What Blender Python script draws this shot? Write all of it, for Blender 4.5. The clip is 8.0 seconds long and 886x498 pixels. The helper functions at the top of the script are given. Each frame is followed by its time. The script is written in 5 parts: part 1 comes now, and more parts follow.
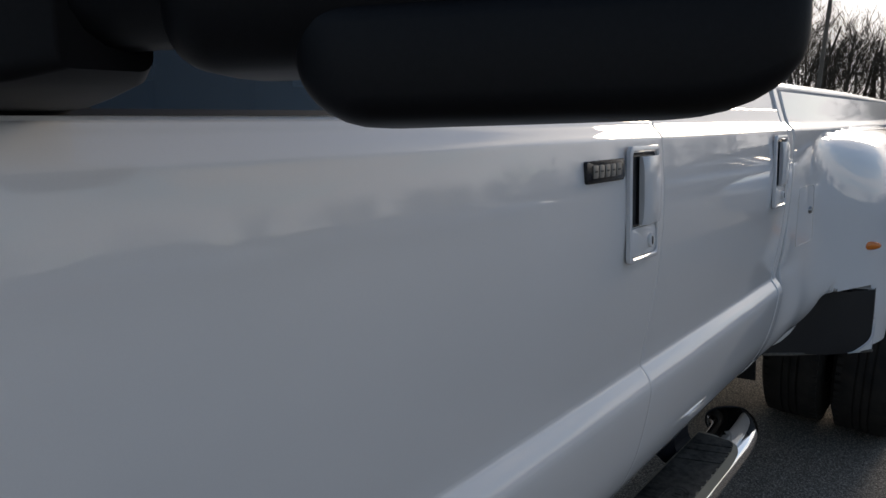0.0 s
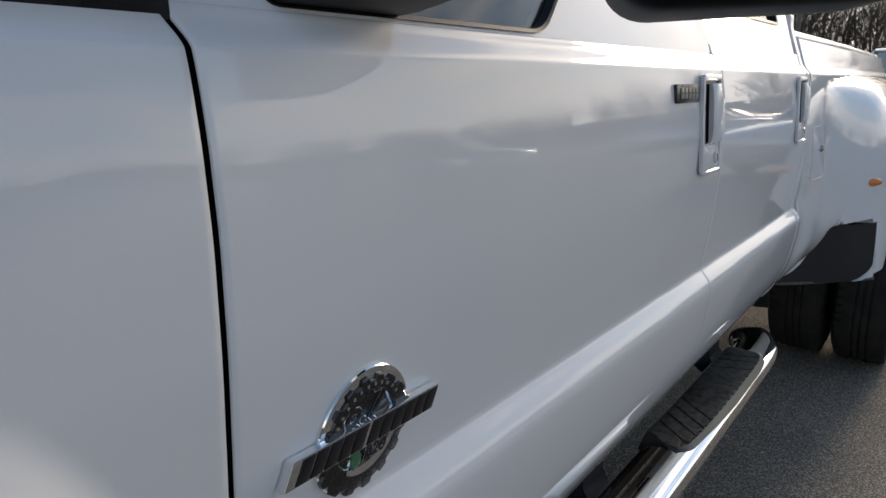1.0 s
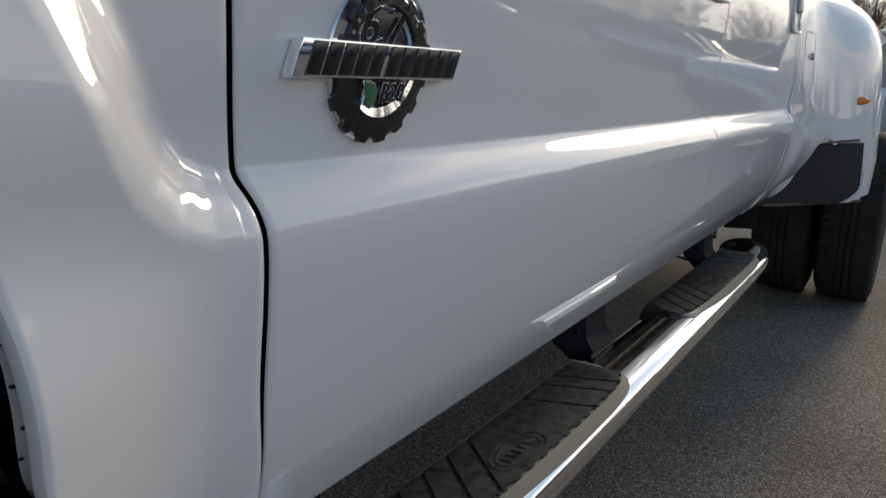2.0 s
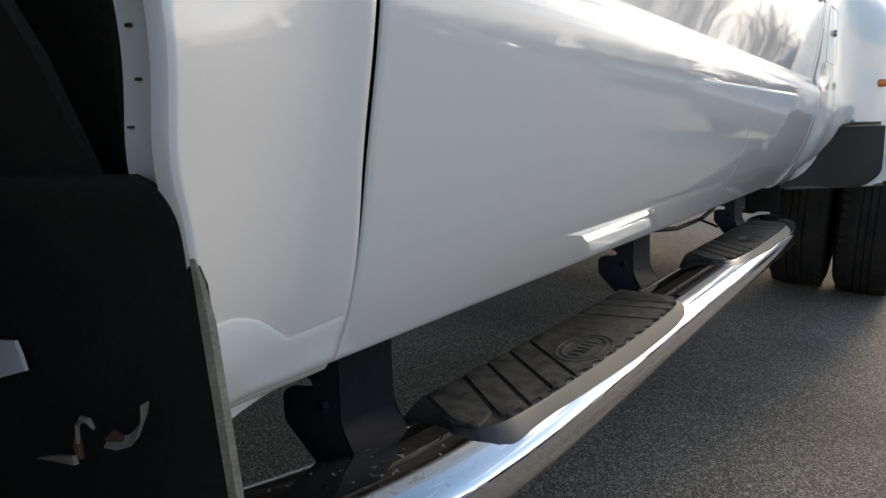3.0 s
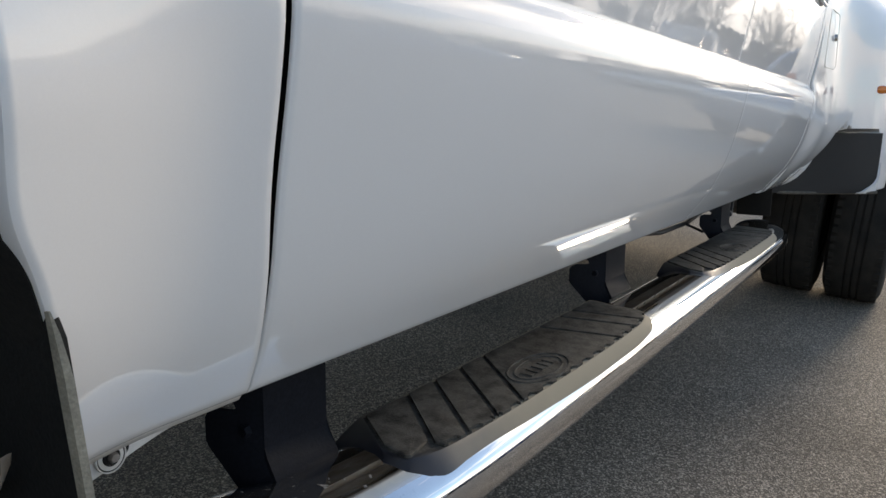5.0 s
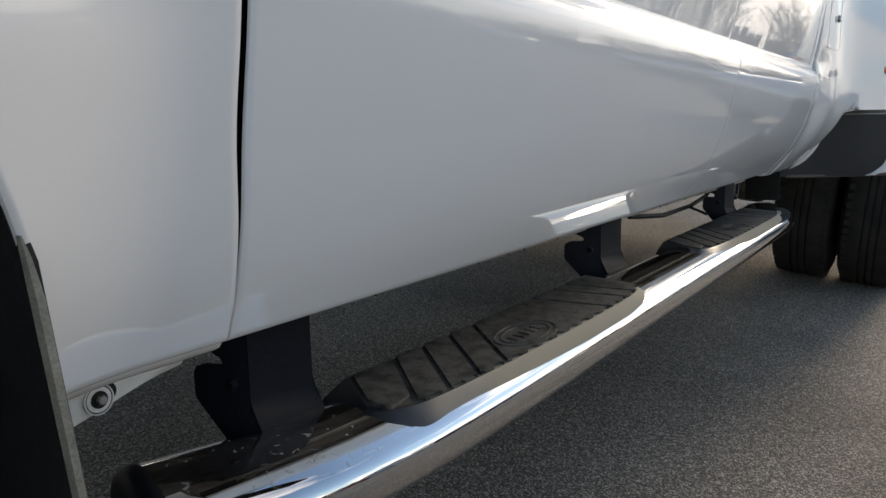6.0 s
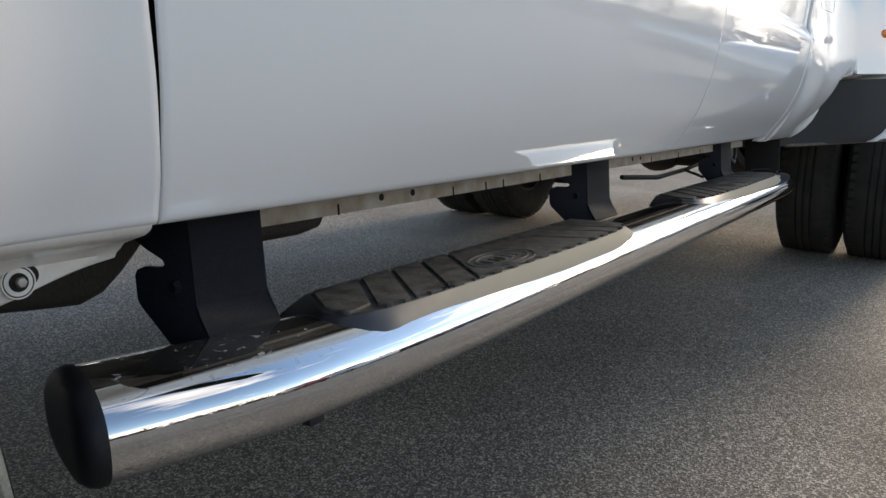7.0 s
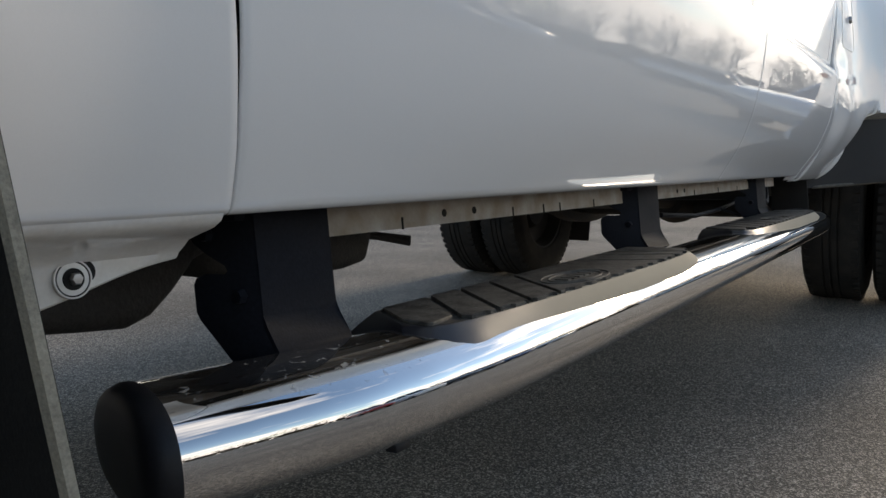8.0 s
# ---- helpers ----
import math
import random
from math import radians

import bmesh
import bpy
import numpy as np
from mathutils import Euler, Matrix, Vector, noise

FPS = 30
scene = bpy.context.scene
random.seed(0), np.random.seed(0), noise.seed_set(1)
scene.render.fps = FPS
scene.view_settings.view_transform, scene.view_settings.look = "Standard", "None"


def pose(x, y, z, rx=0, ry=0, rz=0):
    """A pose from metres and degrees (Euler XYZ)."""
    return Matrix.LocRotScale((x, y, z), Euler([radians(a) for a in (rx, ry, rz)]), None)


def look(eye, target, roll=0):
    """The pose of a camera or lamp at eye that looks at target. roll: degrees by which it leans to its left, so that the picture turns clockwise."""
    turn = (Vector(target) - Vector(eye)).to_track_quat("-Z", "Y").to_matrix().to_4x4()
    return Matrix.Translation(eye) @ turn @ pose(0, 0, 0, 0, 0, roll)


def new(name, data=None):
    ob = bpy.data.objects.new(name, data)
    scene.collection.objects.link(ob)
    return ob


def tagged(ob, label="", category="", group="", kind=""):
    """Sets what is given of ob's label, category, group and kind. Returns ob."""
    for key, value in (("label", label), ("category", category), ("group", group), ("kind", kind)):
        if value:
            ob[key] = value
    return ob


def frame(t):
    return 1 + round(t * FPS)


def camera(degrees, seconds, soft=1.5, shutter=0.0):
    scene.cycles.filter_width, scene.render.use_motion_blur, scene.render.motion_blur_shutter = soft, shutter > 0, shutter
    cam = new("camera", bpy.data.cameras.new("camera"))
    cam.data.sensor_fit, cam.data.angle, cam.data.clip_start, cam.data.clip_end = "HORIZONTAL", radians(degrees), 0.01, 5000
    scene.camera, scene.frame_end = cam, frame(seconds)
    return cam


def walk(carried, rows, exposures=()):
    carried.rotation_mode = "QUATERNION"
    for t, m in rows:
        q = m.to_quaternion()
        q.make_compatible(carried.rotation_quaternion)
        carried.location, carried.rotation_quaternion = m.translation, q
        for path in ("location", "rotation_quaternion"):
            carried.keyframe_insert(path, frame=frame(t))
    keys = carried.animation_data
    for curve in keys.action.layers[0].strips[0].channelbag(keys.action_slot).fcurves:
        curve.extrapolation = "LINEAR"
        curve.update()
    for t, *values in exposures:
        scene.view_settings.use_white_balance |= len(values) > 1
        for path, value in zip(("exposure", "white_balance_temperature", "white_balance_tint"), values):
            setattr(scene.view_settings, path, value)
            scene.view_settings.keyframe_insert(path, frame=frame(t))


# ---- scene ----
cam = camera(61.0, 8.0)
PATH = [
    (0, (-0.025, -0.364, 1.393), (1.558, 0.790, 0.991), 2.39),
    (0.5, (-0.228, -0.332, 1.374), (1.368, 0.796, 0.949), 1.34),
    (1, (-0.347, -0.311, 1.327), (1.258, 0.785, 0.854), 1.60),
    (1.5, (-0.357, -0.292, 1.179), (1.266, 0.765, 0.681), 1.78),
    (2, (-0.349, -0.264, 0.986), (1.304, 0.764, 0.527), 2.42),
    (2.2, (-0.353, -0.252, 0.916), (1.307, 0.792, 0.524), 0.48),
    (3.3, (-0.385, -0.169, 0.762), (1.291, 0.851, 0.376), 3.42),
    (3.5, (-0.376, -0.156, 0.741), (1.302, 0.852, 0.331), 3.74),
    (4, (-0.325, -0.171, 0.720), (1.339, 0.865, 0.323), 2.79),
    (4.5, (-0.314, -0.213, 0.788), (1.347, 0.827, 0.388), 2.99),
    (4.7, (-0.316, -0.208, 0.821), (1.355, 0.801, 0.387), 5.14),
    (5.8, (-0.333, -0.281, 0.827), (1.304, 0.793, 0.417), 3.53),
    (6, (-0.328, -0.279, 0.793), (1.307, 0.793, 0.373), 3.24),
    (6.5, (-0.321, -0.303, 0.733), (1.305, 0.790, 0.333), 1.40),
    (7, (-0.284, -0.311, 0.682), (1.342, 0.786, 0.292), 1.09),
    (7.5, (-0.268, -0.258, 0.639), (1.366, 0.851, 0.322), 0.06),
    (8, (-0.272, -0.218, 0.613), (1.371, 0.903, 0.409), -0.77),
]
walk(cam, [(t, look(eye, target, roll)) for t, eye, target, roll in PATH], [(0, -0.75, 6500, 12), (0.5, -0.30, 6560, 12), (1, -0.20, 6760, 12), (2, -0.28, 6920, 11), (3.5, 0.60, 7020, 11), (4, 0.84, 7020, 11), (4.5, 0.62, 7020, 11), (6, 0.15, 7020, 11), (7, 0.60, 7020, 11), (7.5, 0.53, 7020, 11), (8, 0.18, 7020, 11)])

# ---------------------------------------------------------------- light
SUN_AZ, SUN_EL = -4.0, 18.0          # degrees from +x towards +y, and above the horizon

sun_data = bpy.data.lights.new("sun", "SUN")
sun_data.energy, sun_data.angle, sun_data.color = 2.1, radians(14), (1.0, 0.84, 0.64)
sun = new("sun", sun_data)
sun.matrix_basis = look((0, 0, 30), (-math.cos(radians(SUN_AZ)) * 30, -math.sin(radians(SUN_AZ)) * 30, 30 - 30 * math.tan(radians(SUN_EL))))

world = bpy.data.worlds.new("sky")
scene.world = world
world.use_nodes = True
wn, wl = world.node_tree.nodes, world.node_tree.links
wn.clear()
w_out, w_bg = wn.new("ShaderNodeOutputWorld"), wn.new("ShaderNodeBackground")
w_sky = wn.new("ShaderNodeTexSky")
w_sky.sky_type, w_sky.sun_disc = "NISHITA", False
w_sky.sun_elevation, w_sky.sun_rotation = radians(SUN_EL), radians(90 - SUN_AZ)
w_sky.air_density, w_sky.dust_density, w_sky.ozone_density = 1.0, 0.2, 1.2
w_co, w_sep = wn.new("ShaderNodeTexCoord"), wn.new("ShaderNodeSeparateXYZ")
wl.new(w_co.outputs["Generated"], w_sep.inputs[0])


def w_math(op, a, b):
    n = wn.new("ShaderNodeMath")
    n.operation = op
    for k, v in enumerate((a, b)):
        if isinstance(v, (int, float)):
            n.inputs[k].default_value = v
        else:
            wl.new(v, n.inputs[k])
    return n.outputs[0]


w_h = w_math("ADD", w_math("MAXIMUM", w_sep.outputs[2], 0.0), 0.16)
w_cmb = wn.new("ShaderNodeCombineXYZ")
wl.new(w_math("DIVIDE", w_sep.outputs[0], w_h), w_cmb.inputs[0])
wl.new(w_math("DIVIDE", w_sep.outputs[1], w_h), w_cmb.inputs[1])
w_noise = wn.new("ShaderNodeTexNoise")
w_noise.inputs["Scale"].default_value, w_noise.inputs["Detail"].default_value = 1.1, 10.0
w_noise.inputs["Roughness"].default_value, w_noise.inputs["Distortion"].default_value = 0.58, 0.3
wl.new(w_cmb.outputs[0], w_noise.inputs["Vector"])
w_ramp = wn.new("ShaderNodeValToRGB")
w_ramp.color_ramp.elements[0].position, w_ramp.color_ramp.elements[1].position = 0.575, 0.74
w_cloud = wn.new("ShaderNodeMix")
w_cloud.data_type = "RGBA"
# clouds scatter more light towards the viewer near the sun
w_dot = wn.new("ShaderNodeVectorMath")
w_dot.operation = "DOT_PRODUCT"
w_flat = wn.new("ShaderNodeVectorMath")
w_flat.operation = "MULTIPLY"
w_flat.inputs[1].default_value = (1.0, 1.0, 1.9)
w_unit = wn.new("ShaderNodeVectorMath")
w_unit.operation = "NORMALIZE"
wl.new(w_co.outputs["Generated"], w_flat.inputs[0])
wl.new(w_flat.outputs[0], w_unit.inputs[0])
wl.new(w_unit.outputs[0], w_dot.inputs[0])
w_dot.inputs[1].default_value = Vector((math.cos(radians(SUN_AZ)), math.sin(radians(SUN_AZ)), 1.9 * math.tan(radians(SUN_EL)))).normalized()
w_low = w_math("MULTIPLY", w_math("MAXIMUM", w_math("SUBTRACT", 1.0, w_math("MULTIPLY", w_sep.outputs[2], 3.8)), 0.0), 0.34)
wl.new(w_math("ADD", w_math("ADD", w_noise.outputs[0], w_low), w_math("MULTIPLY", w_math("POWER", w_math("MAXIMUM", w_dot.outputs["Value"], 0.0), 5.0), 0.07)), w_ramp.inputs[0])
w_gain = w_math("ADD", w_math("MULTIPLY", w_math("POWER", w_math("MAXIMUM", w_dot.outputs["Value"], 0.0), 5.0), 9.0), 13.0)
w_tone = wn.new("ShaderNodeVectorMath")
w_tone.operation = "SCALE"
w_tone.inputs[0].default_value = (1.0, 0.945, 0.89)
wl.new(w_gain, w_tone.inputs["Scale"])
wl.new(w_tone.outputs[0], w_cloud.inputs["B"])
wl.new(w_ramp.outputs[0], w_cloud.inputs["Factor"])
w_clear = wn.new("ShaderNodeVectorMath")
w_clear.operation = "SCALE"
w_clear.inputs["Scale"].default_value = 1.7
wl.new(w_sky.outputs[0], w_clear.inputs[0])
wl.new(w_clear.outputs[0], w_cloud.inputs["A"])
wl.new(w_cloud.outputs["Result"], w_bg.inputs["Color"])
w_bg.inputs["Strength"].default_value = 0.125
wl.new(w_bg.outputs[0], w_out.inputs[0])


# ---------------------------------------------------------------- materials
def surface(name, color, rough, metal=0.0, coat=0.0, second=None, patch=4.0, share=0.5, grain=0.0, grain_scale=300.0,
            bump=0.0, bump_scale=400.0, rough_var=0.0, spec=0.5, random=0.0):
    """A principled surface: colour with patches of a second colour, fine grain, uneven gloss and fine relief."""
    m = bpy.data.materials.new(name)
    m.use_nodes = True
    n, l = m.node_tree.nodes, m.node_tree.links
    b = n["Principled BSDF"]
    b.inputs["Roughness"].default_value, b.inputs["Metallic"].default_value = rough, metal
    b.inputs["Coat Weight"].default_value, b.inputs["Coat Roughness"].default_value = coat, 0.03
    b.inputs["Specular IOR Level"].default_value = spec
    co = n.new("ShaderNodeTexCoord").outputs["Object"]

    def noise_tex(scale, detail=4.0):
        t = n.new("ShaderNodeTexNoise")
        t.inputs["Scale"].default_value, t.inputs["Detail"].default_value = scale, detail
        l.new(co, t.inputs["Vector"])
        return t.outputs[0]

    def ramp(src, lo, hi, a, z):
        r = n.new("ShaderNodeMapRange")
        r.inputs[1].default_value, r.inputs[2].default_value, r.inputs[3].default_value, r.inputs[4].default_value = lo, hi, a, z
        l.new(src, r.inputs[0])
        return r.outputs[0]

    def mix(kind, f, a, c):
        x = n.new("ShaderNodeMix")
        x.data_type, x.blend_type = "RGBA", kind
        for key, v in (("Factor", f), ("A", a), ("B", c)):
            if isinstance(v, (int, float)):
                x.inputs[key].default_value = v
            elif isinstance(v, tuple):
                x.inputs[key].default_value = (*v, 1)
            else:
                l.new(v, x.inputs[key])
        return x.outputs["Result"]

    col = mix("MIX", ramp(noise_tex(patch, 6.0), 0.5 - 0.25 * share - 0.05, 0.5 + 0.25 * (1 - share) + 0.1, 1.0, 0.0) if second else 0.0, color, second or color)
    if grain:
        g = n.new("ShaderNodeCombineColor")
        v = ramp(noise_tex(grain_scale, 3.0), 0.25, 0.75, 1 - grain, 1 + grain)
        for k in range(3):
            l.new(v, g.inputs[k])
        col = mix("MULTIPLY", 1.0, col, g.outputs[0])
    if random:
        g = n.new("ShaderNodeCombineColor")
        v = ramp(n.new("ShaderNodeObjectInfo").outputs["Random"], 0, 1, 1 - random, 1 + random)
        for k in range(3):
            l.new(v, g.inputs[k])
        col = mix("MULTIPLY", 1.0, col, g.outputs[0])
    l.new(col, b.inputs["Base Color"])
    if rough_var:
        l.new(ramp(noise_tex(patch * 5, 5.0), 0.3, 0.7, max(0.01, rough - rough_var), rough + rough_var), b.inputs["Roughness"])
    if bump:
        p = n.new("ShaderNodeBump")
        p.inputs["Strength"].default_value, p.inputs["Distance"].default_value = bump, 1.0 / bump_scale
        l.new(noise_tex(bump_scale, 3.0), p.inputs["Height"])
        l.new(p.outputs[0], b.inputs["Normal"])
    return m


PAINT = surface("white_paint", (0.77, 0.77, 0.775), 0.5, coat=1.0, second=(0.745, 0.745, 0.745), patch=2.5, grain=0.012, grain_scale=900, bump=0.012, bump_scale=160, spec=0.1)
PAINT.node_tree.nodes["Principled BSDF"].inputs["Coat Roughness"].default_value = 0.025
PRIMER = surface("painted_flange", (0.40, 0.375, 0.34), 0.6, second=(0.24, 0.19, 0.14), patch=30, share=0.35, grain=0.06, bump=0.08)
SILL = surface("dusty_white_paint", (0.78, 0.775, 0.76), 0.35, coat=0.7, second=(0.66, 0.63, 0.58), patch=30, share=0.25, grain=0.05, bump=0.03)
CHROME = surface("chrome", (0.86, 0.87, 0.88), 0.055, metal=1.0, second=(0.80, 0.80, 0.80), patch=30, rough_var=0.02, bump=0.004, bump_scale=120)
DARK_CHROME = surface("dark_chrome", (0.045, 0.045, 0.048), 0.24, metal=0.85, second=(0.075, 0.074, 0.074), patch=140, rough_var=0.06)
# liner plastic; also colours the sheets that stand for shade in the door gaps
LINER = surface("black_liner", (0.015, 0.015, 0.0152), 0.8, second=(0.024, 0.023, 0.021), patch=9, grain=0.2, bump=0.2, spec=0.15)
BLACK = surface("black_plastic", (0.007, 0.0075, 0.010), 0.5, second=(0.011, 0.0115, 0.014), patch=9, grain=0.2, bump=0.08, bump_scale=900, spec=0.3)
GUARD = surface("stone_guard_plastic", (0.013, 0.0137, 0.016), 0.5, second=(0.018, 0.018, 0.019), patch=6, grain=0.15, bump=0.1, bump_scale=700, spec=0.35)
GLOSS_BLACK = surface("gloss_black", (0.009, 0.009, 0.011), 0.16, second=(0.014, 0.014, 0.016), patch=12, rough_var=0.04)
MIRROR_BLACK = surface("grained_black_plastic", (0.004, 0.0042, 0.005), 0.45, second=(0.005, 0.005, 0.006), patch=9, grain=0.2, bump=0.05, bump_scale=900, spec=0.16)
STEEL_BLACK = surface("black_coated_steel", (0.006, 0.007, 0.010), 0.62, second=(0.009, 0.010, 0.014), patch=18, grain=0.25, bump=0.12, bump_scale=500, spec=0.08)
PAD = surface("black_step_rubber", (0.0055, 0.0055, 0.0062), 0.55, second=(0.085, 0.080, 0.070), patch=60, share=0.18, grain=0.3, grain_scale=700, bump=0.3, bump_scale=600, rough_var=0.1, spec=0.14)
RUBBER = surface("tyre_rubber", (0.018, 0.0175, 0.017), 0.85, second=(0.034, 0.031, 0.027), patch=12, grain=0.2, bump=0.2, bump_scale=350, spec=0.2)
EDGE = surface("dusty_rubber_edge", (0.16, 0.145, 0.12), 0.7, second=(0.08, 0.075, 0.065), patch=60, grain=0.2, bump=0.3, bump_scale=700)
SHIELD_EDGE = surface("dusty_tan_rubber_edge", (0.34, 0.305, 0.235), 0.75, second=(0.20, 0.18, 0.14), patch=40, share=0.4, grain=0.25, grain_scale=500, bump=0.3, bump_scale=600)
UNDER = surface("underbody_black", (0.009, 0.009, 0.010), 0.65, second=(0.024, 0.021, 0.018), patch=7, share=0.3, grain=0.3, bump=0.3, bump_scale=200)
RUST = surface("rusty_steel", (0.20, 0.075, 0.03), 0.75, second=(0.07, 0.04, 0.03), patch=40, grain=0.3, bump=0.3)
BARE = surface("bare_steel", (0.42, 0.42, 0.42), 0.4, metal=1.0, second=(0.25, 0.22, 0.2), patch=30, rough_var=0.1)
TAN = surface("tan_interior", (0.42, 0.33, 0.23), 0.7, second=(0.36, 0.28, 0.19), patch=8, grain=0.06, bump=0.1)
AMBER = surface("amber_lens", (0.75, 0.20, 0.02), 0.12, coat=0.6, grain=0.12, grain_scale=250)
GREEN = surface("green_enamel", (0.02, 0.12, 0.05), 0.2, coat=0.6, second=(0.03, 0.18, 0.08), patch=90)
GREY_KEYS = surface("grey_keys", (0.20, 0.19, 0.17), 0.5, grain=0.1)
BARK = surface("bark", (0.085, 0.065, 0.048), 0.9, second=(0.14, 0.115, 0.085), patch=3, grain=0.25, grain_scale=20, random=0.3)
POLE = surface("pole_paint", (0.10, 0.085, 0.065), 0.6, second=(0.13, 0.11, 0.085), patch=2, grain=0.1)
ALLOY = surface("polished_alloy", (0.7, 0.7, 0.7), 0.25, metal=1.0, rough_var=0.08)
CAR_SILVER = surface("silver_paint", (0.45, 0.47, 0.50), 0.3, metal=0.5, coat=1.0, grain=0.03)
CAR_BLUE = surface("blue_paint", (0.05, 0.09, 0.2), 0.3, coat=1.0, grain=0.03)
CAR_RED = surface("red_paint", (0.25, 0.02, 0.02), 0.3, coat=1.0, grain=0.03)
CAR_DARK = surface("charcoal_paint", (0.03, 0.032, 0.036), 0.3, coat=1.0, grain=0.03)
CAR_GLASS = surface("tinted_glass", (0.015, 0.02, 0.02), 0.05, spec=0.8)
LENS = surface("lamp_lens", (0.75, 0.75, 0.75), 0.1, coat=1.0, grain=0.1, grain_scale=60)
GRASS = surface("winter_grass", (0.10, 0.09, 0.045), 0.95, second=(0.07, 0.085, 0.03), patch=0.4, grain=0.3, grain_scale=25)

GLASS = bpy.data.materials.new("window_glass")
GLASS.use_nodes = True
_g = GLASS.node_tree.nodes["Principled BSDF"]
_g.inputs["Base Color"].default_value = (0.30, 0.34, 0.33, 1)
_g.inputs["Roughness"].default_value, _g.inputs["Transmission Weight"].default_value, _g.inputs["IOR"].default_value = 0.02, 1.0, 1.45

# the step's chrome, with dried splashes and dust on its front end
BAR_CHROME = surface("splashed_chrome", (0.74, 0.745, 0.75), 0.018, metal=1.0, second=(0.70, 0.70, 0.70), patch=30)
_n, _l = BAR_CHROME.node_tree.nodes, BAR_CHROME.node_tree.links
_b = _n["Principled BSDF"]
_c = _n.new("ShaderNodeTexCoord").outputs["Object"]
_x = _n.new("ShaderNodeSeparateXYZ")
_l.new(_c, _x.inputs[0])
_t = _n.new("ShaderNodeTexNoise")
_t.inputs["Scale"].default_value, _t.inputs["Detail"].default_value, _t.inputs["Distortion"].default_value = 150.0, 3.0, 0.6
_l.new(_c, _t.inputs["Vector"])
_t2 = _n.new("ShaderNodeTexNoise")
_t2.inputs["Scale"].default_value, _t2.inputs["Detail"].default_value = 14.0, 3.0
_l.new(_c, _t2.inputs["Vector"])


def _map(src, a, b_, lo, hi):
    r = _n.new("ShaderNodeMapRange")
    r.inputs[1].default_value, r.inputs[2].default_value, r.inputs[3].default_value, r.inputs[4].default_value = a, b_, lo, hi
    _l.new(src, r.inputs[0])
    return r.outputs[0]


def _mul(a, b_):
    r = _n.new("ShaderNodeMath")
    r.operation = "MULTIPLY"
    _l.new(a, r.inputs[0])
    _l.new(b_, r.inputs[1])
    return r.outputs[0]


_top = _mul(_map(_x.outputs[2], 0.472, 0.484, 0.0, 1.0), _map(_x.outputs[0], 0.18, 0.42, 1.0, 0.25))
_spot = _mul(_mul(_map(_t.outputs[0], 0.63, 0.69, 0.0, 0.8), _map(_t2.outputs[0], 0.40, 0.6, 0.0, 1.0)), _top)
_film = _mul(_map(_t2.outputs[0], 0.35, 0.75, 0.0, 0.10), _top)
_sum = _n.new("ShaderNodeMath")
_sum.operation, _sum.use_clamp = "ADD", True
_l.new(_spot, _sum.inputs[0])
_l.new(_film, _sum.inputs[1])
_dust = _n.new("ShaderNodeBsdfPrincipled")
_dust.inputs["Base Color"].default_value, _dust.inputs["Roughness"].default_value = (0.27, 0.26, 0.24, 1), 0.8
_ms = _n.new("ShaderNodeMixShader")
_l.new(_sum.outputs[0], _ms.inputs[0])
_l.new(_b.outputs[0], _ms.inputs[1])
_l.new(_dust.outputs[0], _ms.inputs[2])
_l.new(_ms.outputs[0], _n["Material Output"].inputs["Surface"])

def skirt_rubber(x0):
    """Smooth step rubber: dark at the nose, turning tan and duller along the side."""
    m = surface("step_pad_rubber", (0.017, 0.017, 0.021), 0.3, grain=0.1, grain_scale=500, bump=0.03, bump_scale=700)
    n, l = m.node_tree.nodes, m.node_tree.links
    b = n["Principled BSDF"]
    co = n.new("ShaderNodeTexCoord").outputs["Object"]
    sep, wob = n.new("ShaderNodeSeparateXYZ"), n.new("ShaderNodeTexNoise")
    wob.inputs["Scale"].default_value, wob.inputs["Detail"].default_value = 18.0, 5.0
    l.new(co, sep.inputs[0])
    l.new(co, wob.inputs["Vector"])
    add = n.new("ShaderNodeMath")
    add.operation = "MULTIPLY_ADD"
    l.new(wob.outputs[0], add.inputs[0])
    add.inputs[1].default_value = 0.10
    l.new(sep.outputs[0], add.inputs[2])
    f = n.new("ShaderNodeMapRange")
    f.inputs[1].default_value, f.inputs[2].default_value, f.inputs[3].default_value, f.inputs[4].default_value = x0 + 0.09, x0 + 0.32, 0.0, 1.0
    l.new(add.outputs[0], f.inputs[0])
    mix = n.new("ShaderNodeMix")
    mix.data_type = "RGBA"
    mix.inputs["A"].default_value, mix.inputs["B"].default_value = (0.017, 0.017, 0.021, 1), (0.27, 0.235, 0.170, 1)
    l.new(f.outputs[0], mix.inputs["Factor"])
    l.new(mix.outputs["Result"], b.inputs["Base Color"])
    dull = n.new("ShaderNodeMapRange")
    dull.inputs[3].default_value, dull.inputs[4].default_value = 0.3, 0.75
    l.new(f.outputs[0], dull.inputs[0])
    l.new(dull.outputs[0], b.inputs["Roughness"])
    return m


# asphalt: dark binder with pale and dark stones of a few millimetres, worn patches
ASPHALT = bpy.data.materials.new("asphalt")
ASPHALT.use_nodes = True
_n, _l = ASPHALT.node_tree.nodes, ASPHALT.node_tree.links
_b = _n["Principled BSDF"]
_b.inputs["Roughness"].default_value, _b.inputs["Specular IOR Level"].default_value = 0.82, 0.2
_c = _n.new("ShaderNodeTexCoord").outputs["Object"]
_v = _n.new("ShaderNodeTexVoronoi")
_v.inputs["Scale"].default_value = 300.0
_w = _n.new("ShaderNodeTexNoise")
_w.inputs["Scale"].default_value, _w.inputs["Detail"].default_value = 1.3, 7.0
_f = _n.new("ShaderNodeTexNoise")
